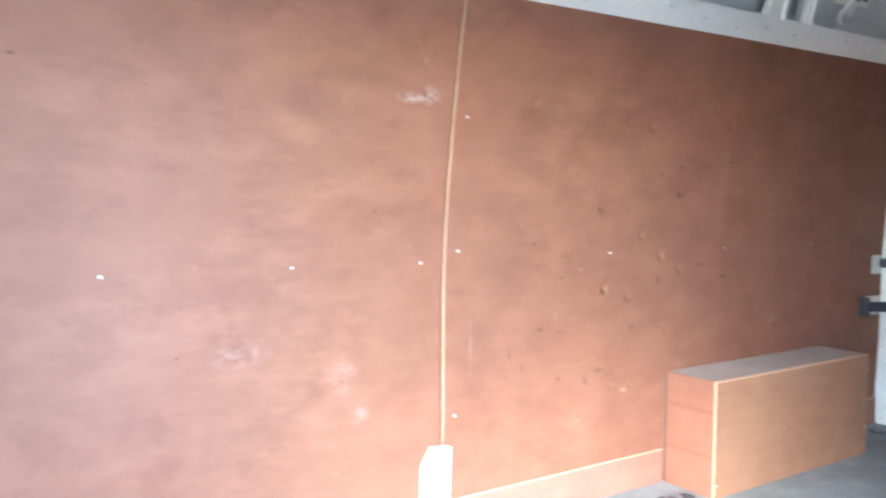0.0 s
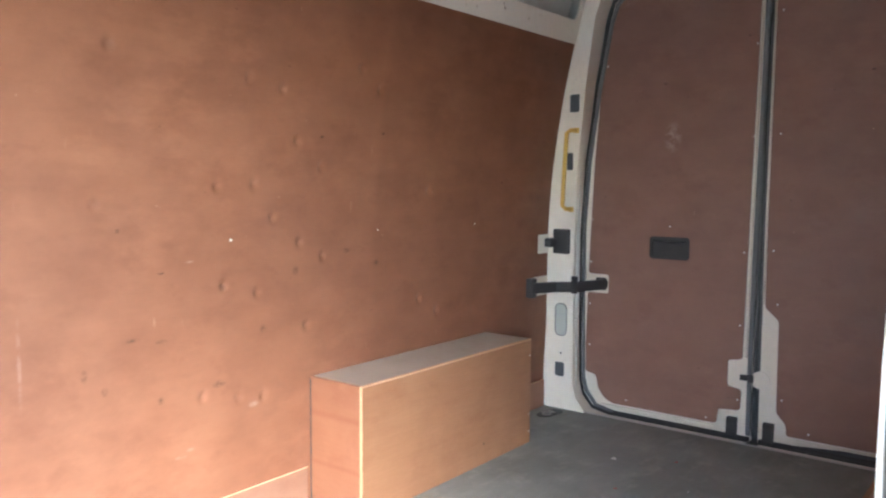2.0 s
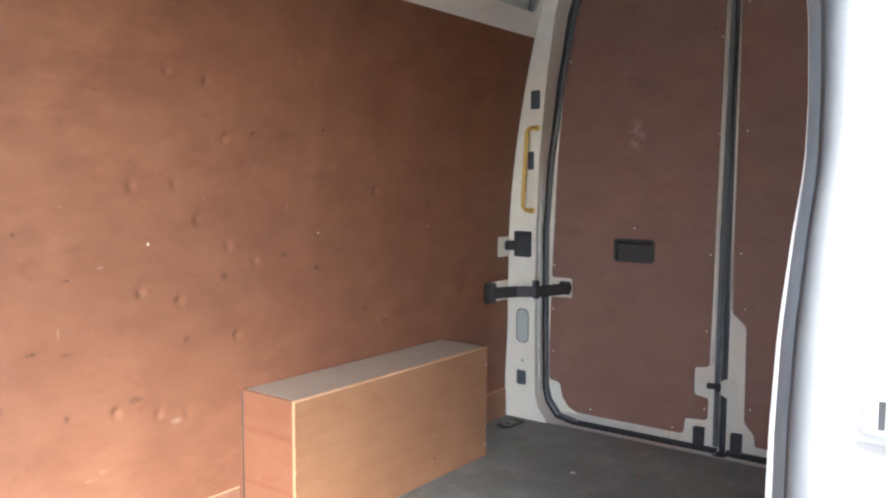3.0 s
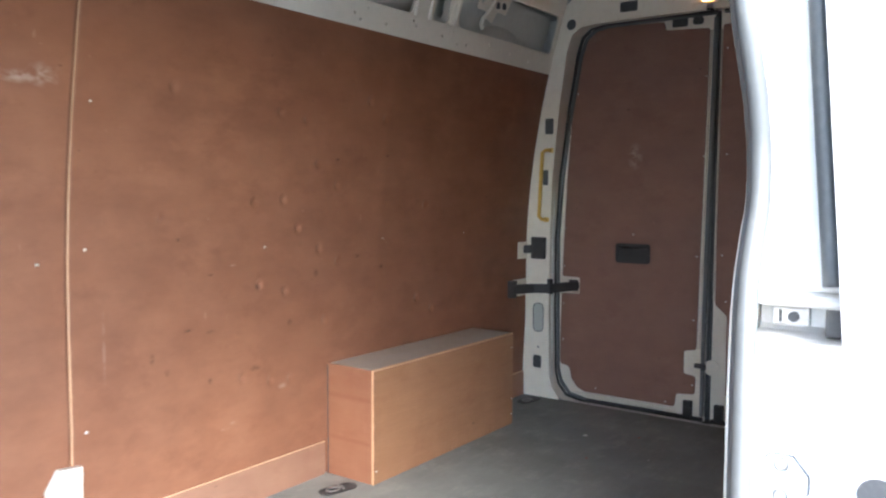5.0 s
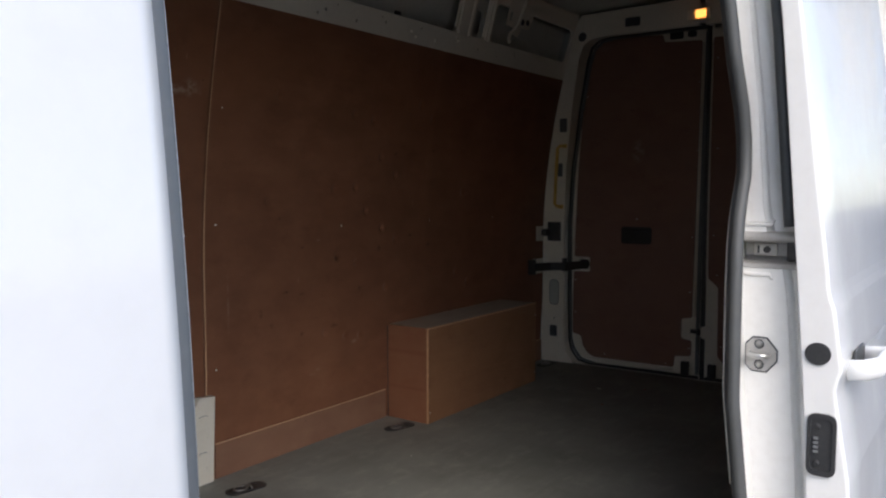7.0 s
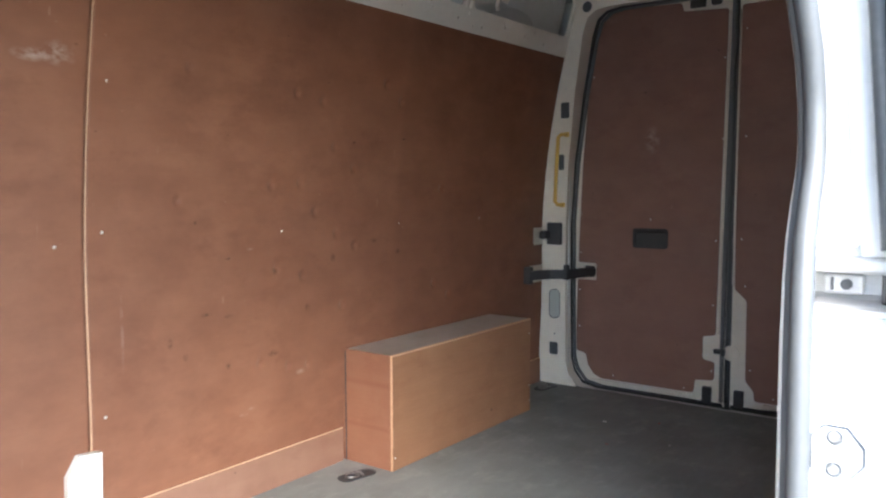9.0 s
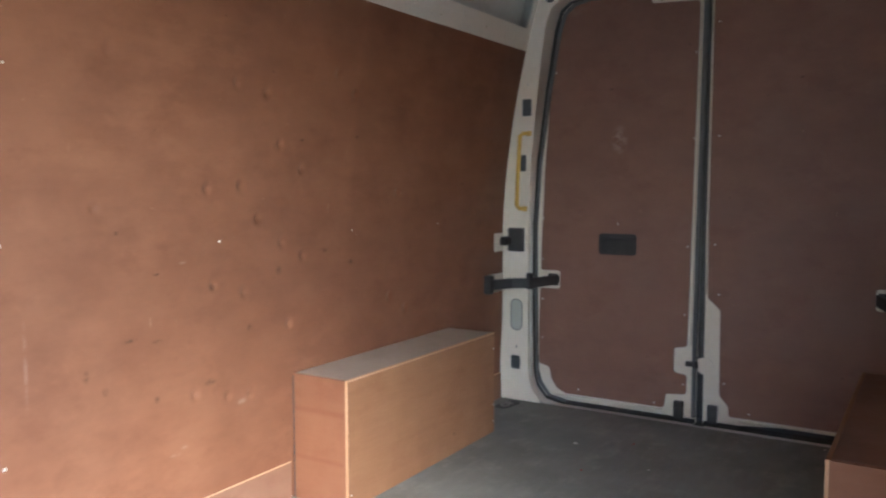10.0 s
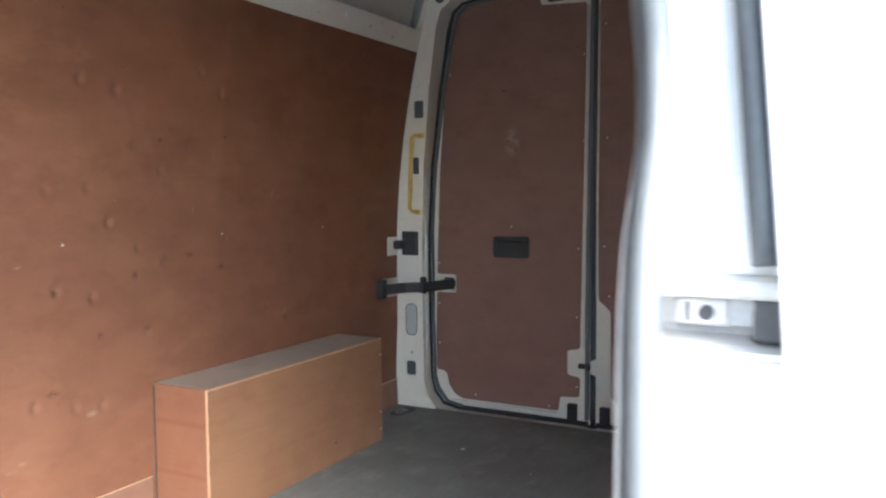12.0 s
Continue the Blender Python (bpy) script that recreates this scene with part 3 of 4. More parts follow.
for side in (1, -1):
    shift, inset = (0.0, -0.004) if side > 0 else (-0.003, -0.015)
    outline = [(inset, 0.0)] + [(lean(z) + inset, z) for z in np.linspace(0.2, 2.0, 19)] + [(0.24, 2.03), (0.91, 2.045)]
    holes = [rrect(0.098 + shift, 1.37, 0.148 + shift, 1.45, 0.008), rrect(0.088 + shift, 1.11, 0.122 + shift, 1.188, 0.006),
             rrect(0.045, 0.345, 0.105, 0.495, 0.026), rrect(0.045, 0.152, 0.096, 0.219, 0.01), disc(0.075, 0.262, 0.006, 8),
             disc(0.238, 1.908, 0.027, 16), disc(0.125, 1.515, 0.004, 8), rrect(0.495, 1.935, 0.585, 1.985, 0.008)]
    if side < 0:
        holes = holes[:3] + holes[5:]
    end = part("wall_rear", plate(outline + [(0.91, 1.900)] + INNER[::-1][1:-2] + [(0.2, 0.0)], holes, 0.004,
                                  lambda u, v, w: (REAR + w, beside(u, side), v)), white_paint)
    structure(end, "cream-white metal pillar and header around the rear doors", "wall")
    jamb = loft([[(REAR + 0.001, beside(u, side), z) for u, z in INNER],
                 [(REAR + 0.10, beside(u * 0.4 + p * 0.6 + 0.002, side), z * 0.4 + q * 0.6) for (u, z), (p, q) in zip(INNER, DOORWAY)],
                 [(-0.022, beside(u, side), z) for u, z in DOORWAY]])
    part("jamb", jamb, white_paint, end, "", True)
    part("inner_wall", block(REAR + 0.05, beside(0.0, side), 0.0, REAR + 0.054, beside(0.135, side), 1.95), inner_paint, end)
    part("header_back", block(REAR + 0.06, beside(0.2, side), 1.93, REAR + 0.064, beside(0.9, side), 2.03), inner_paint, end)
    # the tiny hole at z 0.262 is filled dark in place of its inner shade
    for k, h in enumerate(holes):
        if k in ((0, 1, 3, 4, 5, 7) if side > 0 else (0, 1, 3, 5)):
            part("plug", plate(h, [], 0.002, lambda u, v, w: (REAR + 0.006 + w, beside(u, side), v)), slate_plastic, end, "dark slate plug filling a pillar hole")
    part("hole_lip", tube([(REAR - 0.001, beside(u, side), z) for u, z in holes[2]], 0.0018, 6, closed=True), slate_plastic, end, "", True)
    # near side: black back stands in for the shade inside the open hole
    part("lamp_back", block(REAR + 0.012, beside(0.04, side), 0.34, REAR + 0.016, beside(0.11, side), 0.50),
         clear_inside if side > 0 else black_plastic, end)
    seal = part("door_seal", tube([(-0.03, beside(u - 0.004, side), z) for u, z in DOORWAY], 0.011, 8), rubber, None, "", True)
    structure(seal, "black rubber seal round the rear doorway", "seal")
    part("seal_lip", tube([(-0.052, beside(u * 0.82 + p * 0.18 - 0.003, side), z * 0.82 + q * 0.18) for (u, z), (p, q) in zip(DOORWAY, INNER)], 0.0105, 8), rubber, seal, "", True)
    part("seal_bulb", tube([(-0.010, beside(u + 0.008, side), z + (0.008 if z < 0.1 else -0.008 if z > 1.85 else 0.0)) for u, z in DOORWAY[1:]], 0.0095, 8), edge_rubber, seal, "", True)

# ---- rear doors ----


def rear_door(side):
    left = side > 0
    name = "rear door lined with red-brown plywood, closed"
    door = thing("rear_door", (0, across(0.5, side), 0), ("white " if left else "white outer-lapping ") + name, "door", "rear doors")
    reach = 0.892 if left else 0.897
    shell = [(0.06, -0.04), (reach, -0.04), (reach, 1.95), (0.25, 1.95), (0.16, 1.8), (0.085, 1.2), (0.06, 0.9)]
    part("door_frame", plate(shell, [], 0.05, lambda u, v, w: (0.007 + w, across(u, side), v)), white_paint, door)
    top = [(0.873, 1.852), (0.658, 1.862), (0.650, 1.904)] if left else [(0.885, 1.86), (0.70, 1.866), (0.692, 1.904)]
    inner = [(0.847, 0.09), (0.849, 0.179), (0.789, 0.188), (0.789, 0.302), (0.849, 0.311), (0.856, 0.774)] if left else \
        [(0.785, 0.062), (0.825, 0.106), (0.829, 0.492), (0.885, 0.541), (0.888, 0.9)]
    foot = [(0.26, 0.016), (0.748, 0.016), (0.755, 0.083)] if left else [(0.26, 0.016), (0.782, 0.016)]
    rim = [(0.32, 1.911), (0.262, 1.893), (0.222, 1.850), (0.166, 1.5), (0.139, 1.143), (0.123, 0.74), (0.12, 0.625), (0.224, 0.625),
           (0.224, 0.535), (0.117, 0.535), (0.112, 0.30), (0.114, 0.150), (0.158, 0.144), (0.172, 0.132), (0.182, 0.08), (0.215, 0.035)]
    if not left:
        rim = [(u - 0.045 if u < 0.2 and 0.2 < z < 1.8 and not 0.5 < z < 0.65 else u, z) for u, z in rim]
    grip = rrect(0.425, 0.718, 0.604, 0.814, 0.014)
    panel = part("plywood_panel", plate(soften(foot + inner + top + rim, 0.014), [grip] if left else [], 0.007,
                                        lambda u, v, w: (0.0065 - w, across(u, side), v)), ply_door_marked if left else ply_door, door, "red-brown plywood door lining")
    if left:
        cup = part("pull_handle", plate(rrect(0.423, 0.716, 0.606, 0.816, 0.016), [rrect(0.437, 0.728, 0.592, 0.802, 0.012)], 0.008,
                                        lambda u, v, w: (-0.001 - w * 0.5, across(u, side), v)), black_plastic, door, "black recessed pull handle")
        part("recess", plate(rrect(0.432, 0.724, 0.597, 0.806, 0.012), [], 0.004, lambda u, v, w: (0.0045 + w * 0.4, across(u, side), v)), black_plastic, cup)
        part("grip_bar", tube([(-0.003, across(u, side), 0.797) for u in (0.44, 0.59)], 0.007, 8), black_plastic, cup)
    spots = [(0.133, 0.882), (0.131, 0.284), (0.195, 1.586), (0.326, 0.043), (0.703, 0.033), (0.835, 0.456), (0.841, 0.767), (0.862, 1.627),
             (0.862, 1.25), (0.836, 0.135), (0.13, 0.68), (0.13, 0.48), (0.514, 0.862)] if left else \
        [(0.852, 1.258), (0.862, 1.75), (0.837, 0.56), (0.805, 0.163), (0.696, 0.04), (0.86, 0.78), (0.133, 0.68), (0.13, 0.48), (0.133, 0.27),
         (0.14, 0.88), (0.20, 1.586)]
    for u, z in spots:
        part("screw", head(-0.0015, across(u, side), z, -1, 0, 0, 0.004), screw_metal, door)
    # pressed rims of the bare metal
    part("rim_bead", tube([(0.004, across(u, side), z) for u, z in [(0.098, 0.2), (0.097, 0.84), (0.118, 1.15), (0.166, 1.5), (0.216, 1.78)]], 0.005, 6),
         white_paint, door, "", True)
    part("foot_seal", tube([(0.001, across(u, side), -0.030 + (0.01 if u == 0.16 else 0.0)) for u in (0.16, 0.22, 0.5, 0.74, 0.89)], 0.0125, 8), rubber, door, "black rubber foot seal", True)
    part("foot_bead", tube([(0.002, across(u, side), 0.004) for u in (0.2, 0.5, 0.74)], 0.005, 6), white_paint, door, "", True)
    u0 = 0.797 if left else 0.831
    buffer = part("buffer", block(-0.022, across(u0, side), -0.028, 0.007, across(u0 + 0.041, side), 0.058, 0.003), black_plastic, door, "black rubber door buffer")
    part("top_catch", plate(rrect(0.69, 1.872, 0.765, 1.915, 0.008), [], 0.006, lambda u, v, w: (0.0065 - w, across(u, side), v)), black_plastic, door)
    part("top_catch", plate(rrect(0.79, 1.875, 0.84, 1.91, 0.012), [], 0.006, lambda u, v, w: (0.0065 - w, across(u, side), v)), black_plastic, door)
    if left:
        lock = part("lock", block(-0.012, across(0.845, side), 0.224, 0.0065, across(0.896, side), 0.246, 0.003), black_plastic, door, "black lock catch")
        part("bolt", tube([(-0.014, across(0.892, side), 0.22), (-0.014, across(0.892, side), 0.25)], 0.011, 8), black_plastic, lock)
        for u, z in ((0.806, 0.208), (0.815, 0.215), (0.83, 0.205)):
            part("screw", head(0.006, across(u, side), z, -1, 0, 0, 0.004), screw_metal, door)
        part("edge_bead", tube([(0.003, across(u, side), z) for u, z in ((0.864, 0.32), (0.866, 0.75), (0.881, 1.84))], 0.0045, 6), white_paint, door, "", True)
        part("edge_strip", loft([[(x, across(u0 + du, side), z) for u0, z in ((0.871, -0.014), (0.871, 0.30), (0.873, 0.75), (0.889, 1.90))]
                                 for x, du in ((0.0068, 0.0), (0.002, 0.004), (0.001, 0.012), (0.004, 0.019), (0.012, 0.022))]), edge_rubber, door, "grey rubber strip down the door edge", True)
    else:
        part("edge_bead", tube([(0.003, across(u, side), z) for u, z in ((0.894, 0.56), (0.894, 0.95), (0.891, 1.84))], 0.0045, 6), white_paint, door, "", True)
        part("foot_strip", plate([(0.20, -0.020), (0.76, -0.020), (0.70, -0.014), (0.56, -0.002), (0.42, 0.007), (0.20, 0.011)], [], 0.004,
                                 lambda u, v, w: (0.006 - w, across(u, side), v)), slate_plastic, door, "dark rubber foot strip")
        part("striker_bulge", plate(disc(0.893, 0.232, 0.038, 18), [], 0.006, lambda u, v, w: (0.0065 - w, across(u, side), v)), white_paint, door)
    return door


rear_door(1)
rear_door(-1)
gap = part("centre_seal", plate([(0.885, -0.04), (0.935, -0.04), (0.935, 1.93), (0.885, 1.93)], [], 0.012, lambda u, v, w: (0.030 + w, -u, v)), centre_rubber)
structure(gap, "dark rubber seal between the two rear doors", "seal")
for u, r in ((0.900, 0.007), (0.916, 0.008)):
    part("lip", tube([(0.018, -u, z) for z in (-0.016, 0.3, 1.0, 1.92)], r, 8), centre_rubber, gap, "", True)
sash = part("back_panel", block(0.062, -1.99, -0.1, 0.07, 0.12, 2.1), outer_paint)
structure(sash, "outer skin of the rear doors", "wall")

# ---- fittings on the rear pillars ----


def grab_handle(side):
    far = side > 0
    ob = thing("grab_handle", (REAR, beside(0.08, side), 1.1), ("yellow" if far else "haze-dulled yellow") + " grab handle on the rear door pillar", "handle", "grab handles")
    feet = (0.135, 0.115) if far else (0.075, 0.068)
    bar = (0.122, 0.108, 0.100, 0.093, 0.102) if far else (0.108, 0.116, 0.114, 0.108, 0.098)
    pts = [(REAR - 0.002, feet[0], 1.288), (REAR - 0.03, bar[0], 1.288), (REAR - 0.04, bar[1], 1.275), (REAR - 0.042, bar[2], 1.10),
           (REAR - 0.04, bar[3], 0.95), (REAR - 0.03, bar[4], 0.935), (REAR - 0.002, feet[1], 0.932)]
    # the near handle's colour has the haze painted in
    colour = yellow_plastic if far else hazed_plastic
    part("bar", tube([(x, beside(u, side), z) for x, u, z in pts], 0.0098 if far else 0.007, 10), colour, ob, "", True)
    for u, z in ((feet[0] + 0.002, 1.288), (feet[1] + 0.002, 0.932)):
        part("foot", block(REAR - 0.006, beside(u - 0.014, side), z - 0.012, REAR - 0.0005, beside(u + 0.014, side), z + 0.012, 0.003), colour, ob)
    return ob


def check_strap(side):
    ob = thing("check_strap", (REAR, across(0.1, side), 0.58), "black door check arm bolted across the rear pillar", "door check", "door checks")
    pts = [(-0.36, 0.030), (-0.26, 0.075), (-0.20, 0.150), (-0.10, 0.178), (-0.014, 0.205)]
    bm = bmesh.new()
    rows = []
    for k, (x, u) in enumerate(pts):
        rows.append([(x, across(u, side), 0.558), (x - 0.004, across(u + 0.018, side), 0.558), (x - 0.004, across(u + 0.018, side), 0.604), (x, across(u, side), 0.604), (x, across(u, side), 0.558)])
    loft(rows, bm)
    bmesh.ops.holes_fill(bm, edges=bm.edges[:])
    part("arm", bm, black_plastic, ob)
    part("roller", tube([(-0.206, across(0.155, side), 0.553), (-0.206, across(0.155, side), 0.585), (-0.206, across(0.155, side), 0.629)], 0.017, 6), black_plastic, ob)
    part("end_plate", block(-0.016, across(0.165, side), 0.552, -0.004, across(0.216, side), 0.610, 0.004), black_plastic, ob)
    part("end_step", block(-0.014, across(0.213, side), 0.566, -0.005, across(0.224, side), 0.598, 0.003), black_plastic, ob)
    part("wall_socket", block(-0.37, across(-0.002, side), 0.535, -0.33, across(0.034, side), 0.622, 0.004), black_plastic, ob)
    part("tab", plate(rrect(-0.325, 0.535, -0.188, 0.622, 0.008), [], 0.004, lambda u, v, w: (u, across(0.002 + w, side), v)), white_paint, ob, "white metal tab")
    return ob


def latch_box(side):
    ob = thing("door_latch", (REAR, beside(0.08, side), 0.78), "black plastic latch on the rear pillar", "latch", "door latches")
    part("body", block(REAR - 0.022, beside(0.036, side), 0.728, REAR - 0.001, beside(0.118, side), 0.841, 0.006), black_plastic, ob)
    part("catch", block(REAR - 0.075, beside(0.020, side), 0.758, REAR - 0.012, beside(0.056, side), 0.800, 0.008), black_plastic, ob)
    part("tab", plate(rrect(-0.278, 0.728, -0.187, 0.815, 0.008), [], 0.004, lambda u, v, w: (u, beside(0.003 + w, side), v)), white_paint, ob, "white metal tab")
    return ob


for side in (1, -1):
    grab_handle(side)
    check_strap(side)
    latch_box(side)

lamp = thing("interior_lamp", (REAR, -0.91, 1.955), "small lit amber interior lamp on the header", "lamp")
part("housing", block(REAR - 0.016, -0.975, 1.922, REAR - 0.001, -0.845, 1.985, 0.005), cream_plastic, lamp)
part("lens", block(REAR - 0.022, -0.948, 1.934, REAR - 0.0145, -0.895, 1.974, 0.005), lens_mat, lamp, "glowing amber lens")

# ---- wheel arch boxes ----


def arch_box(side):
    far = side > 0
    label = "plywood wheel arch box with pale raw edges" + (" against the far wall" if far else " beside the sliding door")
    ob = thing("wheel_arch_box", (-1.18, across(0.1, side), 0), label, "box", "wheel arch boxes")
    x0, x1, d, h = -1.675, -0.690, 0.228 if far else 0.216, 0.427
    part("front_panel", block(x0, across(d - 0.011, side), 0.002, x1, across(d, side), h - 0.0045, 0.001), ply_box, ob, "orange-brown plywood face")
    part("end_panel", block(x0 - 0.0008, across(-0.012, side), 0.002, x0 + 0.012, across(d - 0.008, side), h - 0.0012, 0.001), ply_end, ob, "reddish plywood end")
    part("end_panel", block(x1 - 0.012, across(-0.012, side), 0.002, x1 - 0.001, across(d - 0.0115, side), h - 0.010, 0.001), ply_end, ob)
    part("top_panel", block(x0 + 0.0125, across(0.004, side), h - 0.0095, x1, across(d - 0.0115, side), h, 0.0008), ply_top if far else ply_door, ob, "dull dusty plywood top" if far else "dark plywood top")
    part("edge_strip", block(x0, across(d - 0.0112, side), h - 0.0042, x1, across(d + 0.0004, side), h + 0.0006, 0.0008), ply_edge if far else ply_box, ob, "pale raw plywood edge" if far else "")
    part("edge_strip", block(x0 - 0.0016, across(d - 0.0078, side), 0.003, x0 + 0.0006, across(d + 0.0008, side), h, 0.0004), ply_edge, ob, "pale raw plywood edge")
    rnd = random.Random(5)
    for k in range(6):
        z = 0.02 + 0.06 * k * rnd.uniform(0.8, 1.2)
        part("edge_chip", block(x0 - 0.0016, across(d - 0.003, side), z, x0 + rnd.uniform(0.0012, 0.003), across(d + 0.0012, side), z + rnd.uniform(0.012, 0.045), 0.0005),
             ply_edge, ob, "splintered pale edge")
    for x, z in ((-0.70, 0.36), (-0.70, 0.12), (-0.70, 0.05), (-1.66, 0.05)):
        part("screw", head(x, across(d + 0.001, side), z, 0, -side, 0, 0.0035), screw_metal, ob)
    return ob


arch_box(1)
arch_box(-1)
# thin black strip that draws the shadow in the joint of box and wall
part("shadow_gap", block(-1.6785, -0.004, 0.002, -1.6755, -0.001, 0.42), rubber, skin, "dark strip for the shadow in the joint beside the box")

# ---- lashing points in the floor ----


def lashing_point(x, y, turn):
    ob = thing("lashing_ring", (x, y, 0), "steel lashing ring in a black recessed floor tray", "lashing ring", "lashing rings")
    m = pose(x, y, 0, 0, 0, turn)
    tray = plate(rrect(-0.075, -0.034, 0.075, 0.034, 0.03), [rrect(-0.062, -0.022, 0.062, 0.022, 0.02)], 0.003, lambda u, v, w: m @ Vector((u, v, 0.0005 + w)))
    tray = part("tray", tray, black_plastic, ob)
    part("cup", plate(rrect(-0.064, -0.024, 0.064, 0.024, 0.02), [], 0.001, lambda u, v, w: m @ Vector((u, v, 0.0004 + w))), black_plastic, tray)
    ring = [m @ Vector((-0.02 + 0.026 * math.cos(a), 0.018 * math.sin(a), 0.006)) for a in np.linspace(0, 2 * math.pi, 18)[:-1]]
    part("ring", tube(ring, 0.0036, 6, closed=True), dull_steel, ob, "", True)
    part("clip", tube([m @ Vector((0.012, -0.02, 0.006)), m @ Vector((0.016, 0.0, 0.009)), m @ Vector((0.012, 0.02, 0.006))], 0.004, 6), dull_steel, ob, "", True)
    return ob


for x, y, turn in ((-2.648, -0.155, -10), (-1.775, -0.145, -12), (-0.285, -0.085, -8), (-0.285, -1.735, 8)):
    lashing_point(x, y, turn)

# ---- wall beside the sliding door ----
near_skin = part("wall_near", thicken(loft([[(x, -WIDTH - 0.1 + lean(z) * 0.8, z) for z in np.linspace(-0.1, 2.08, 24)] for x in (-2.56, -1.4, 0.06)]), 0.004), white_paint)
structure(near_skin, "body side of the van behind the sliding door", "wall")
part("plywood_panel", sheet(-2.55, REAR - 0.006, 0.002, PLY_TOP, -1, (), 0.05, 0.098, 0.005), ply_wall, near_skin, "red-brown plywood lining sheet", True)
# out of view; lower edge height chosen to shade the upper far wall
near_upper = part("rail", plate([(FRONT, 1.63), (-2.55, 1.63), (-2.55, 1.60), (REAR - 0.004, 1.60), (REAR - 0.004, 2.03), (FRONT, 2.03)], [], 0.012,
                                lambda u, v, w: (u, -WIDTH - 0.004 + lean(v) - w, v), heights), white_paint)
structure(near_upper, "unseen metal upper body rail over the sliding doorway, set low for shade", "rail")


def seal_y(z):
    """The y of the inner side of the doorway's rubber seal at a height."""
    return -1.785 - 0.034 * (1.2 - z) - 0.07 * max(0.0, 0.62 - z) if z < 1.2 else -1.785 + 0.10 * (z - 1.2)


def seal_x(z):
    """Its x, which swings back behind the guide rail's end."""
    return float(np.interp(z, [-0.3, 0.4, 0.6, 0.83, 0.92, 0.97, 1.02, 1.06, 1.10, 1.14, 1.2, 1.3, 1.8],
                           [-2.80, -2.80, -2.80, -2.775, -2.762, -2.748, -2.722, -2.696, -2.690, -2.690, -2.705, -2.735, -2.80]))


def edge_line(z):
    """The y of the pillar's outer edge at a height."""
    return float(np.interp(z, [-0.3, 0.436, 0.616, 0.9, 1.0, 1.38, 1.85], [-1.98, -1.952, -1.940, -1.918, -1.904, -1.861, -1.795]))


def door_in(z):
    return float(np.interp(z, [-0.3, 0.46, 0.635, 0.9, 1.0, 1.36, 1.85], [-1.985, -1.955, -1.945, -1.924, -1.916, -1.886, -1.83]))


def door_out(z):
    return float(np.interp(z, [-0.3, 0.30, 0.46, 0.625, 0.65, 0.675, 0.80, 0.83, 0.87, 1.06, 1.35, 1.85],
                           [-2.055, -2.048, -2.038, -2.010, -2.008, -2.020, -2.003, -1.992, -1.989, -1.964, -1.930, -1.86]))


PX, TOP = -2.69, 1.80
zs = np.linspace(-0.28, TOP, 70)
flange = [lambda z: (PX + 0.13, -1.80 + lean(z) * 0.8, z), lambda z: (seal_x(z) + 0.010, seal_y(z) - 0.004, z),
          lambda z: (seal_x(z) - 0.004, seal_y(z) - 0.012, z), lambda z: (seal_x(z) - 0.050, seal_y(z) - 0.028, z),
          lambda z: (PX - 0.012, seal_y(z) - 0.010, z), lambda z: (PX, seal_y(z) - 0.013, z)]
def groove(z):
    """How far across the pillar face its pressed groove runs at a height."""
    return float(np.interp(z, [-0.3, 0.80, 0.87, 0.94, 1.0, 1.8], [0.78, 0.80, 0.74, 0.50, 0.44, 0.40]))


def pillar_face(share, depth):
    def at(z):
        g = groove(z)
        f = share if share in (0.0, 1.0) else g + share
        return (PX + depth, (seal_y(z) - 0.013) * (1 - f) + edge_line(z) * f, z)
    return at


face = [pillar_face(0.0, 0.0), pillar_face(-0.2, 0.0), pillar_face(-0.03, 0.0005), pillar_face(-0.012, 0.0015), pillar_face(0.0, 0.006), pillar_face(0.008, 0.0115),
        pillar_face(0.02, 0.0125), pillar_face(0.085, 0.0125), pillar_face(0.095, 0.011), pillar_face(0.105, 0.007), pillar_face(0.118, 0.006), pillar_face(0.13, 0.006),
        pillar_face(1.0, 0.012), lambda z: (PX + 0.016, edge_line(z) - 0.001, z), lambda z: (PX + 0.03, edge_line(z) - 0.002, z), lambda z: (PX + 0.15, edge_line(z), z)]
bm = loft([[f(z) for z in zs] for f in flange])
loft([[f(z) for z in np.linspace(-0.28, 0.869, 40)] for f in face], bm)
loft([[f(z) for z in np.linspace(0.946, TOP, 30)] for f in face], bm)
pillar = part("wall_pillar", bm, pillar_paint, None, "", True)
structure(pillar, "white painted pillar at the rear of the sliding doorway", "pillar")
zf = np.linspace(-0.28, TOP, 140)
side_seal = part("doorway_seal", tube([(seal_x(z), seal_y(z) - 0.0125, z) for z in zf], 0.0125, 10), grey_rubber, None, "", True)
structure(side_seal, "grey rubber bulb seal round the sliding doorway", "seal")
part("seal_web", tube([(seal_x(z) - 0.030, seal_y(z) - 0.0215, z) for z in zf], 0.0085, 8), rubber, side_seal, "", True)
part("seal_bulb", tube([(seal_x(z) - 0.062, seal_y(z) - 0.0345, z) for z in zf], 0.0135, 10), bulb_rubber, side_seal, "", True)
part("seal_clip", tube([(seal_x(z) + 0.003 + 0.009 * min(1.0, max(0.0, (1.10 - z) / 0.25)), seal_y(z) - 0.003 + 0.006 * min(1.0, max(0.0, (1.10 - z) / 0.25)), z)
                        for z in zf if z > 0.42], 0.004, 6), white_paint, side_seal, "pale metal flange edge", True)

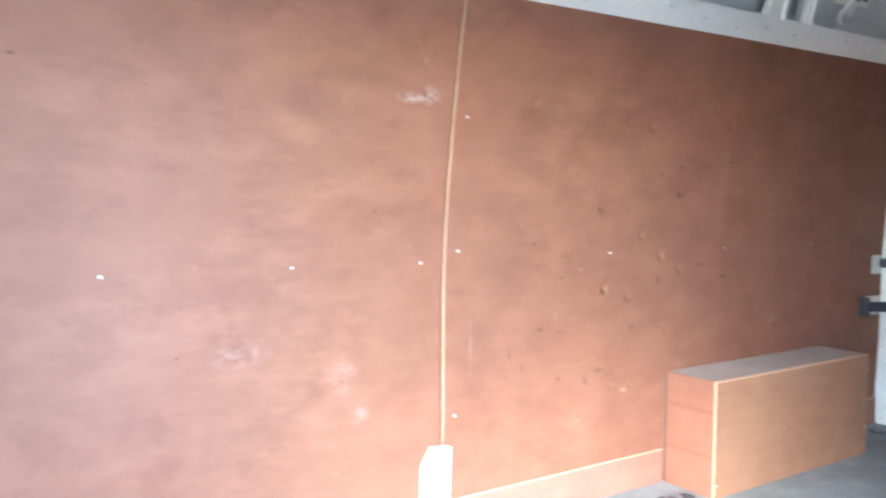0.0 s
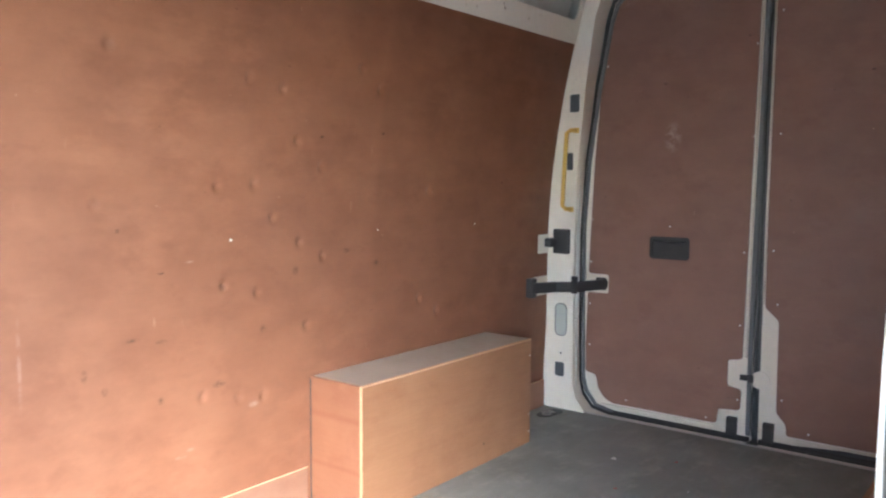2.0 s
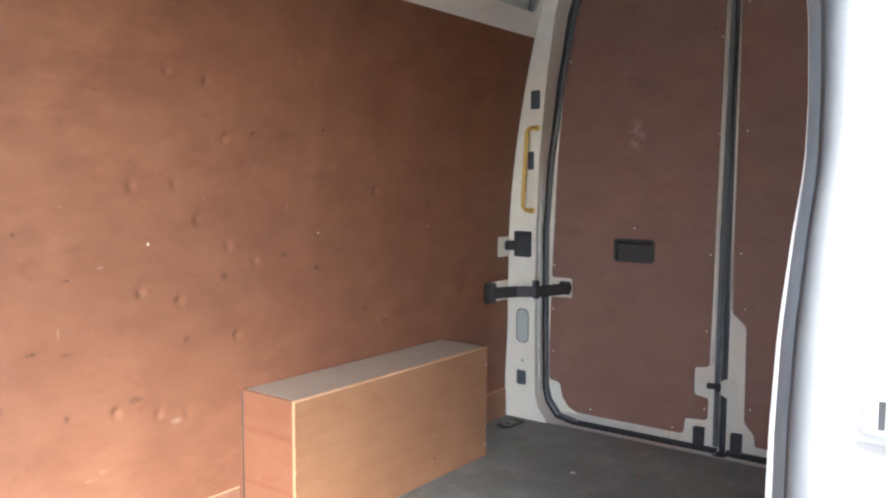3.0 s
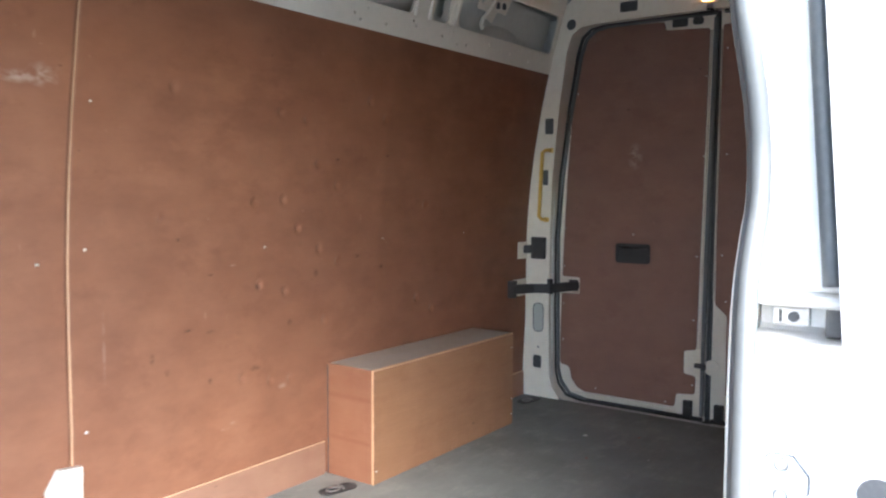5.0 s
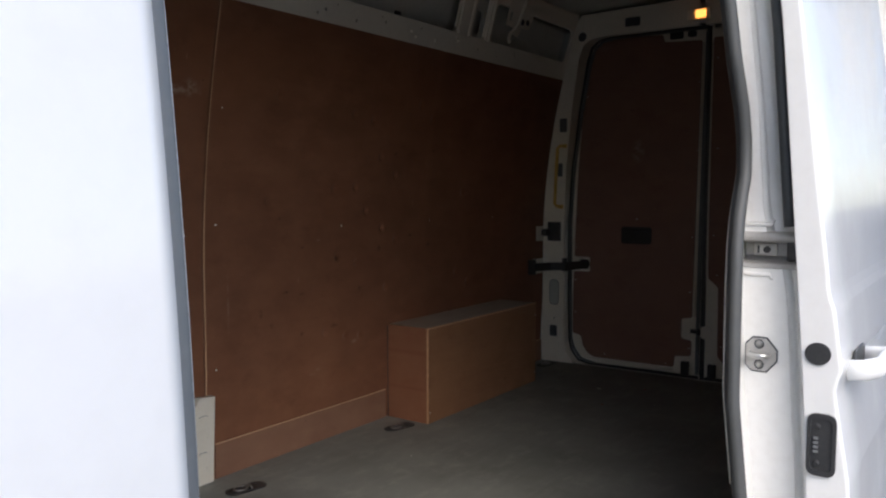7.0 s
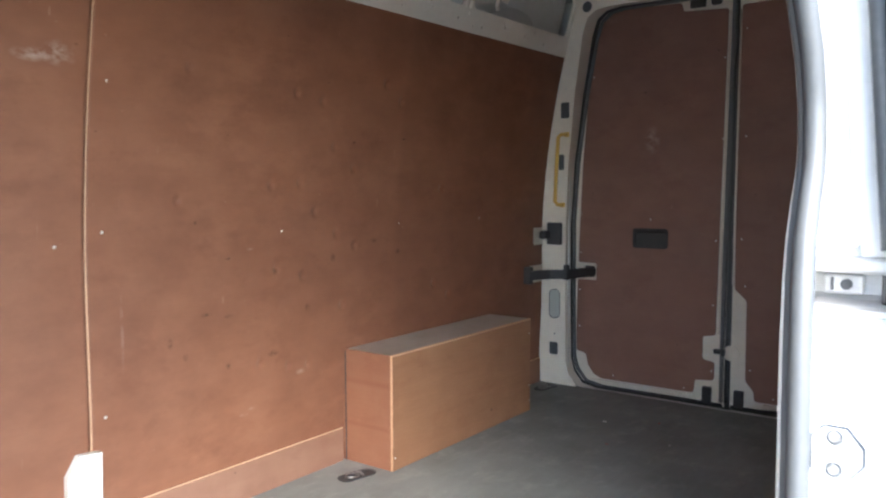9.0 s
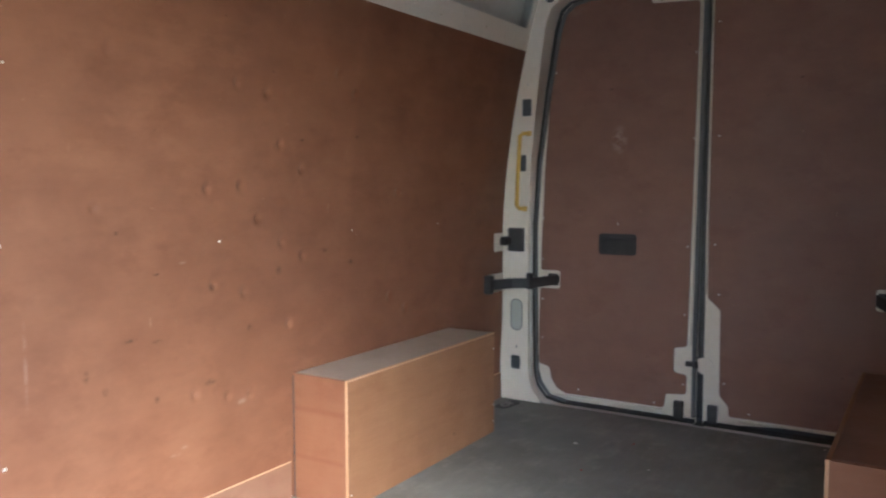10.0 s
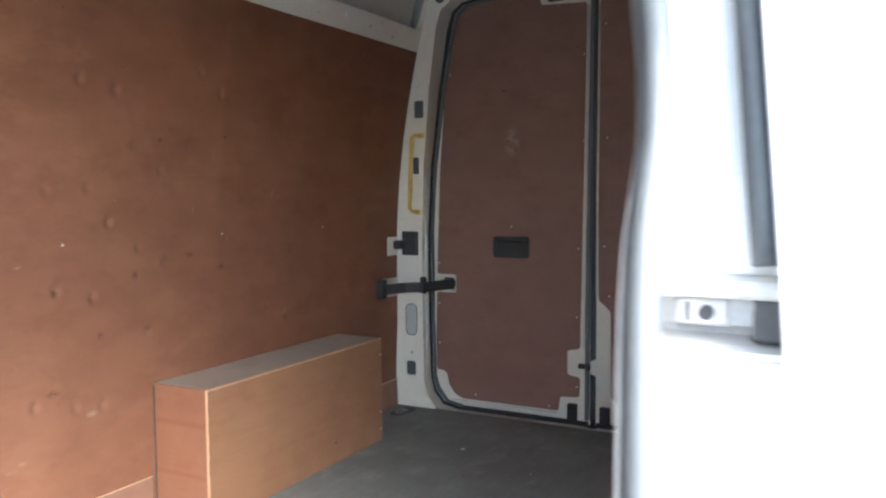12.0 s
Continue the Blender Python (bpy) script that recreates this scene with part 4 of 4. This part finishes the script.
guide = thing("guide_rail", (PX, -1.86, 0.905), "steel guide channel for the sliding door in the pillar", "rail")
part("channel", loft([[(x, y, z) for y in np.linspace(-1.80, -1.925, 8)] for x, z in (
    (PX + 0.004, 0.9475), (PX - 0.003, 0.946), (PX - 0.008, 0.942), (PX - 0.010, 0.936), (PX - 0.009, 0.930), (PX - 0.004, 0.926), (PX + 0.004, 0.9245), (PX + 0.048, 0.924), (PX + 0.056, 0.918), (PX + 0.056, 0.892),
    (PX + 0.050, 0.885), (PX + 0.004, 0.882), (PX - 0.005, 0.878), (PX - 0.005, 0.871), (PX + 0.002, 0.8685))]), rail_steel, guide)
part("stop", block(PX + 0.040, -1.868, 0.892, PX + 0.0555, -1.818, 0.920, 0.004), rail_steel, guide)
part("stop_bolt", tube([(PX + 0.034, -1.848, 0.906), (PX + 0.041, -1.848, 0.906)], 0.0075, 10), black_plastic, guide)
part("stop_slot", block(PX + 0.0385, -1.832, 0.897, PX + 0.0405, -1.828, 0.915), black_plastic, guide)
part("end_block", block(PX + 0.012, -1.93, 0.884, PX + 0.055, -1.893, 0.929, 0.004), black_plastic, guide)
for z in (0.962, 0.855):
    part("shoulder", tube([(PX + 0.001, -1.812, z), (PX - 0.001, -1.835, z), (PX + 0.001, -1.862, z), (PX + 0.004, -1.868, z + (0.01 if z > 0.9 else -0.01))], 0.005, 8), pillar_paint, pillar, "", True)

striker = thing("striker_plate", (PX, -1.848, 0.678), "steel hexagonal door striker plate on the pillar", "striker")
hexagon = [(-1.821, 0.704), (-1.834, 0.718), (-1.862, 0.718), (-1.882, 0.694), (-1.882, 0.672), (-1.862, 0.648), (-1.834, 0.648), (-1.821, 0.660)]
part("plate", plate(hexagon, [], 0.005, lambda u, v, w: (PX - 0.0005 - w, u, v)), rail_steel, striker)
part("surround", tube([(PX - 0.001, -1.85 + (u + 1.85) * 1.04, 0.683 + (v - 0.683) * 1.04) for u, v in hexagon], 0.0022, 6, closed=True), slate_plastic, striker)
part("loop", tube([(PX - 0.004, -1.830, 0.684), (PX - 0.024, -1.832, 0.684), (PX - 0.026, -1.850, 0.684), (PX - 0.024, -1.866, 0.684), (PX - 0.004, -1.868, 0.684)], 0.0062, 8), steel, striker, "", True)
for z in (0.706, 0.662):
    bolt = part("bolt", head(PX - 0.008, -1.848, z, -1, 0, 0, 0.0082), steel, striker)
    part("washer", tube([(PX - 0.006, -1.848 + 0.0092 * math.cos(a), z + 0.0092 * math.sin(a)) for a in np.linspace(0, 2 * math.pi, 17)[:-1]], 0.0011, 6, closed=True), slate_plastic, bolt)

# ---- the sliding door, pushed back ----
slider = thing("sliding_door", (-2.0, -1.98, -0.3), "white sliding side door, pushed fully open along the body", "door")
DX = -2.76
hz = np.linspace(-0.30, 1.82, 107)
part("door_shell", thicken(loft([[(-1.35, door_in(z), z) for z in hz], [(DX + 0.02, door_in(z), z) for z in hz], [(DX, door_in(z) - 0.004, z) for z in hz], [(DX, door_in(z) - 0.007, z) for z in hz], [(DX, door_out(z) + 0.009, z) for z in hz],
                                 [(DX, door_out(z) + 0.006, z) for z in hz], [(DX + 0.0015, door_out(z) + 0.0015, z) for z in hz],
                                 [(DX + 0.006, door_out(z), z) for z in hz], [(DX + 0.010, door_out(z), z) for z in hz], [(DX + 0.03, door_out(z), z) for z in hz], [(-1.35, door_out(z), z) for z in hz]]), 0.002), outer_paint, slider, "", True)
part("edge_seal", tube([(DX + 0.03, door_in(z) + 0.010, z) for z in np.linspace(0.96, 1.8, 30)], 0.012, 8), rubber, slider, "", True)
part("plug", plate([(-1.975 + 0.024 * math.cos(a), 0.711 + 0.0225 * math.sin(a)) for a in np.linspace(0, 2 * math.pi, 25)[:-1]], [], 0.004,
                   lambda u, v, w: (DX - 0.0005 - w, u, v)), black_plastic, slider, "round black plug in the door edge")
socket = part("contact_socket", plate(rrect(-2.014, 0.466, -1.960, 0.592, 0.016), [rrect(-2.007, 0.476, -1.967, 0.582, 0.010)], 0.006,
                                      lambda u, v, w: (DX - 0.001 - w, u, v)), black_plastic, slider, "black electrical contact block in the door edge")
part("contact_base", plate(rrect(-2.010, 0.472, -1.964, 0.586, 0.010), [], 0.002, lambda u, v, w: (DX - 0.0005 - w, u, v)), black_plastic, socket)
for k in range(4):
    part("contact", block(DX - 0.007, -1.981, 0.512 + 0.009 * k, DX - 0.002, -1.972, 0.517 + 0.009 * k, 0.001), steel, socket)
for z in (0.490, 0.565):
    part("bolt", head(DX - 0.004, -1.978, z, -1, 0, 0, 0.008), black_plastic, socket)
pull = part("outer_handle", tube([(DX + 0.10, door_out(0.67) + 0.004, 0.665), (DX + 0.10, -2.046, 0.668), (DX + 0.112, -2.070, 0.674), (DX + 0.25, -2.074, 0.674),
                                  (DX + 0.27, -2.055, 0.67), (DX + 0.28, door_out(0.67) + 0.004, 0.665)], 0.013, 10, 1.7), outer_paint, slider, "white curved outside handle", True)
part("handle_cup", plate(rrect(DX + 0.12, 0.65, DX + 0.26, 0.70, 0.02), [], 0.004, lambda u, v, w: (u, -2.022 - w, v)), black_plastic, pull)

# ---- front edge of the doorway and the body ahead of it ----
FX = -4.19
front_pillar = part("wall_doorpost", loft([[(x, y0 + k * lean(z), z) for z in zs] for x, y0, k in (
    (FX - 0.04, -1.74, 0.8), (FX + 0.008, -1.80, 0.85), (FX + 0.017, -1.866, 0.9), (FX + 0.015, -1.874, 0.9), (FX - 0.012, -1.885, 0.9), (FX - 0.014, -1.905, 0.9), (FX - 0.022, -1.918, 0.9),
    (FX - 0.032, -1.938, 0.95), (FX - 0.038, -1.946, 0.95), (FX - 0.052, -1.955, 1.0), (FX - 0.5, -1.965, 1.0), (FX - 2.0, -1.94, 1.0))]), outer_paint, None, "", True)
structure(front_pillar, "white post at the front of the sliding doorway", "pillar")
front_seal = part("doorway_seal", tube([(FX - 0.009, -1.898 + 0.9 * lean(z), z) for z in zs], 0.011, 10), post_rubber, None, "", True)
part("post_lip", tube([(FX + 0.022, -1.862 + 0.9 * lean(z), z) for z in zs], 0.008, 10), pillar_paint, front_pillar, "pale flange lip", True)
structure(front_seal, "blue-grey rubber seal on the front post", "seal")
step = part("step", block(FX - 0.02, -1.95, -0.36, PX + 0.06, -1.865, -0.30, 0.01), rubber)
structure(step, "black entry step below the sliding doorway", "step")
floor_edge = part("trim", block(FX, -1.868, -0.30, PX, -1.861, 0.002, 0.001), steel)
structure(floor_edge, "metal edge strip of the load floor at the doorway", "trim")

# ---- small litter on the floor ----


def scrap(x, y, size, material, label, seed):
    rnd = random.Random(seed)
    pts = [(size * rnd.uniform(0.6, 1.1) * math.cos(a), size * rnd.uniform(0.5, 1.0) * math.sin(a)) for a in np.linspace(0, 2 * math.pi, 8)[:-1]]
    ob = part("scrap", plate(pts, [], 0.0012, lambda u, v, w: (x + u, y + v, 0.0006 + w + 6 * abs(u) * abs(v) + 0.15 * abs(u))), material)
    return tagged(ob, label, "litter", "floor litter")


scrap(-0.656, -0.584, 0.014, paper, "small scrap of white paper on the floor", 1)
scrap(-0.543, -0.787, 0.008, red_scrap, "small red scrap on the floor", 2)
scrap(-0.217, -1.452, 0.007, paper, "pale scrap of paper by the floor edge", 7)
scrap(-0.93, -0.72, 0.008, red_scrap, "dull red scrap on the floor", 3)
scrap(-2.05, -0.42, 0.004, paper, "tiny pale crumb on the floor", 4)
scrap(-0.80, -0.93, 0.004, paper, "tiny pale crumb on the floor", 6)
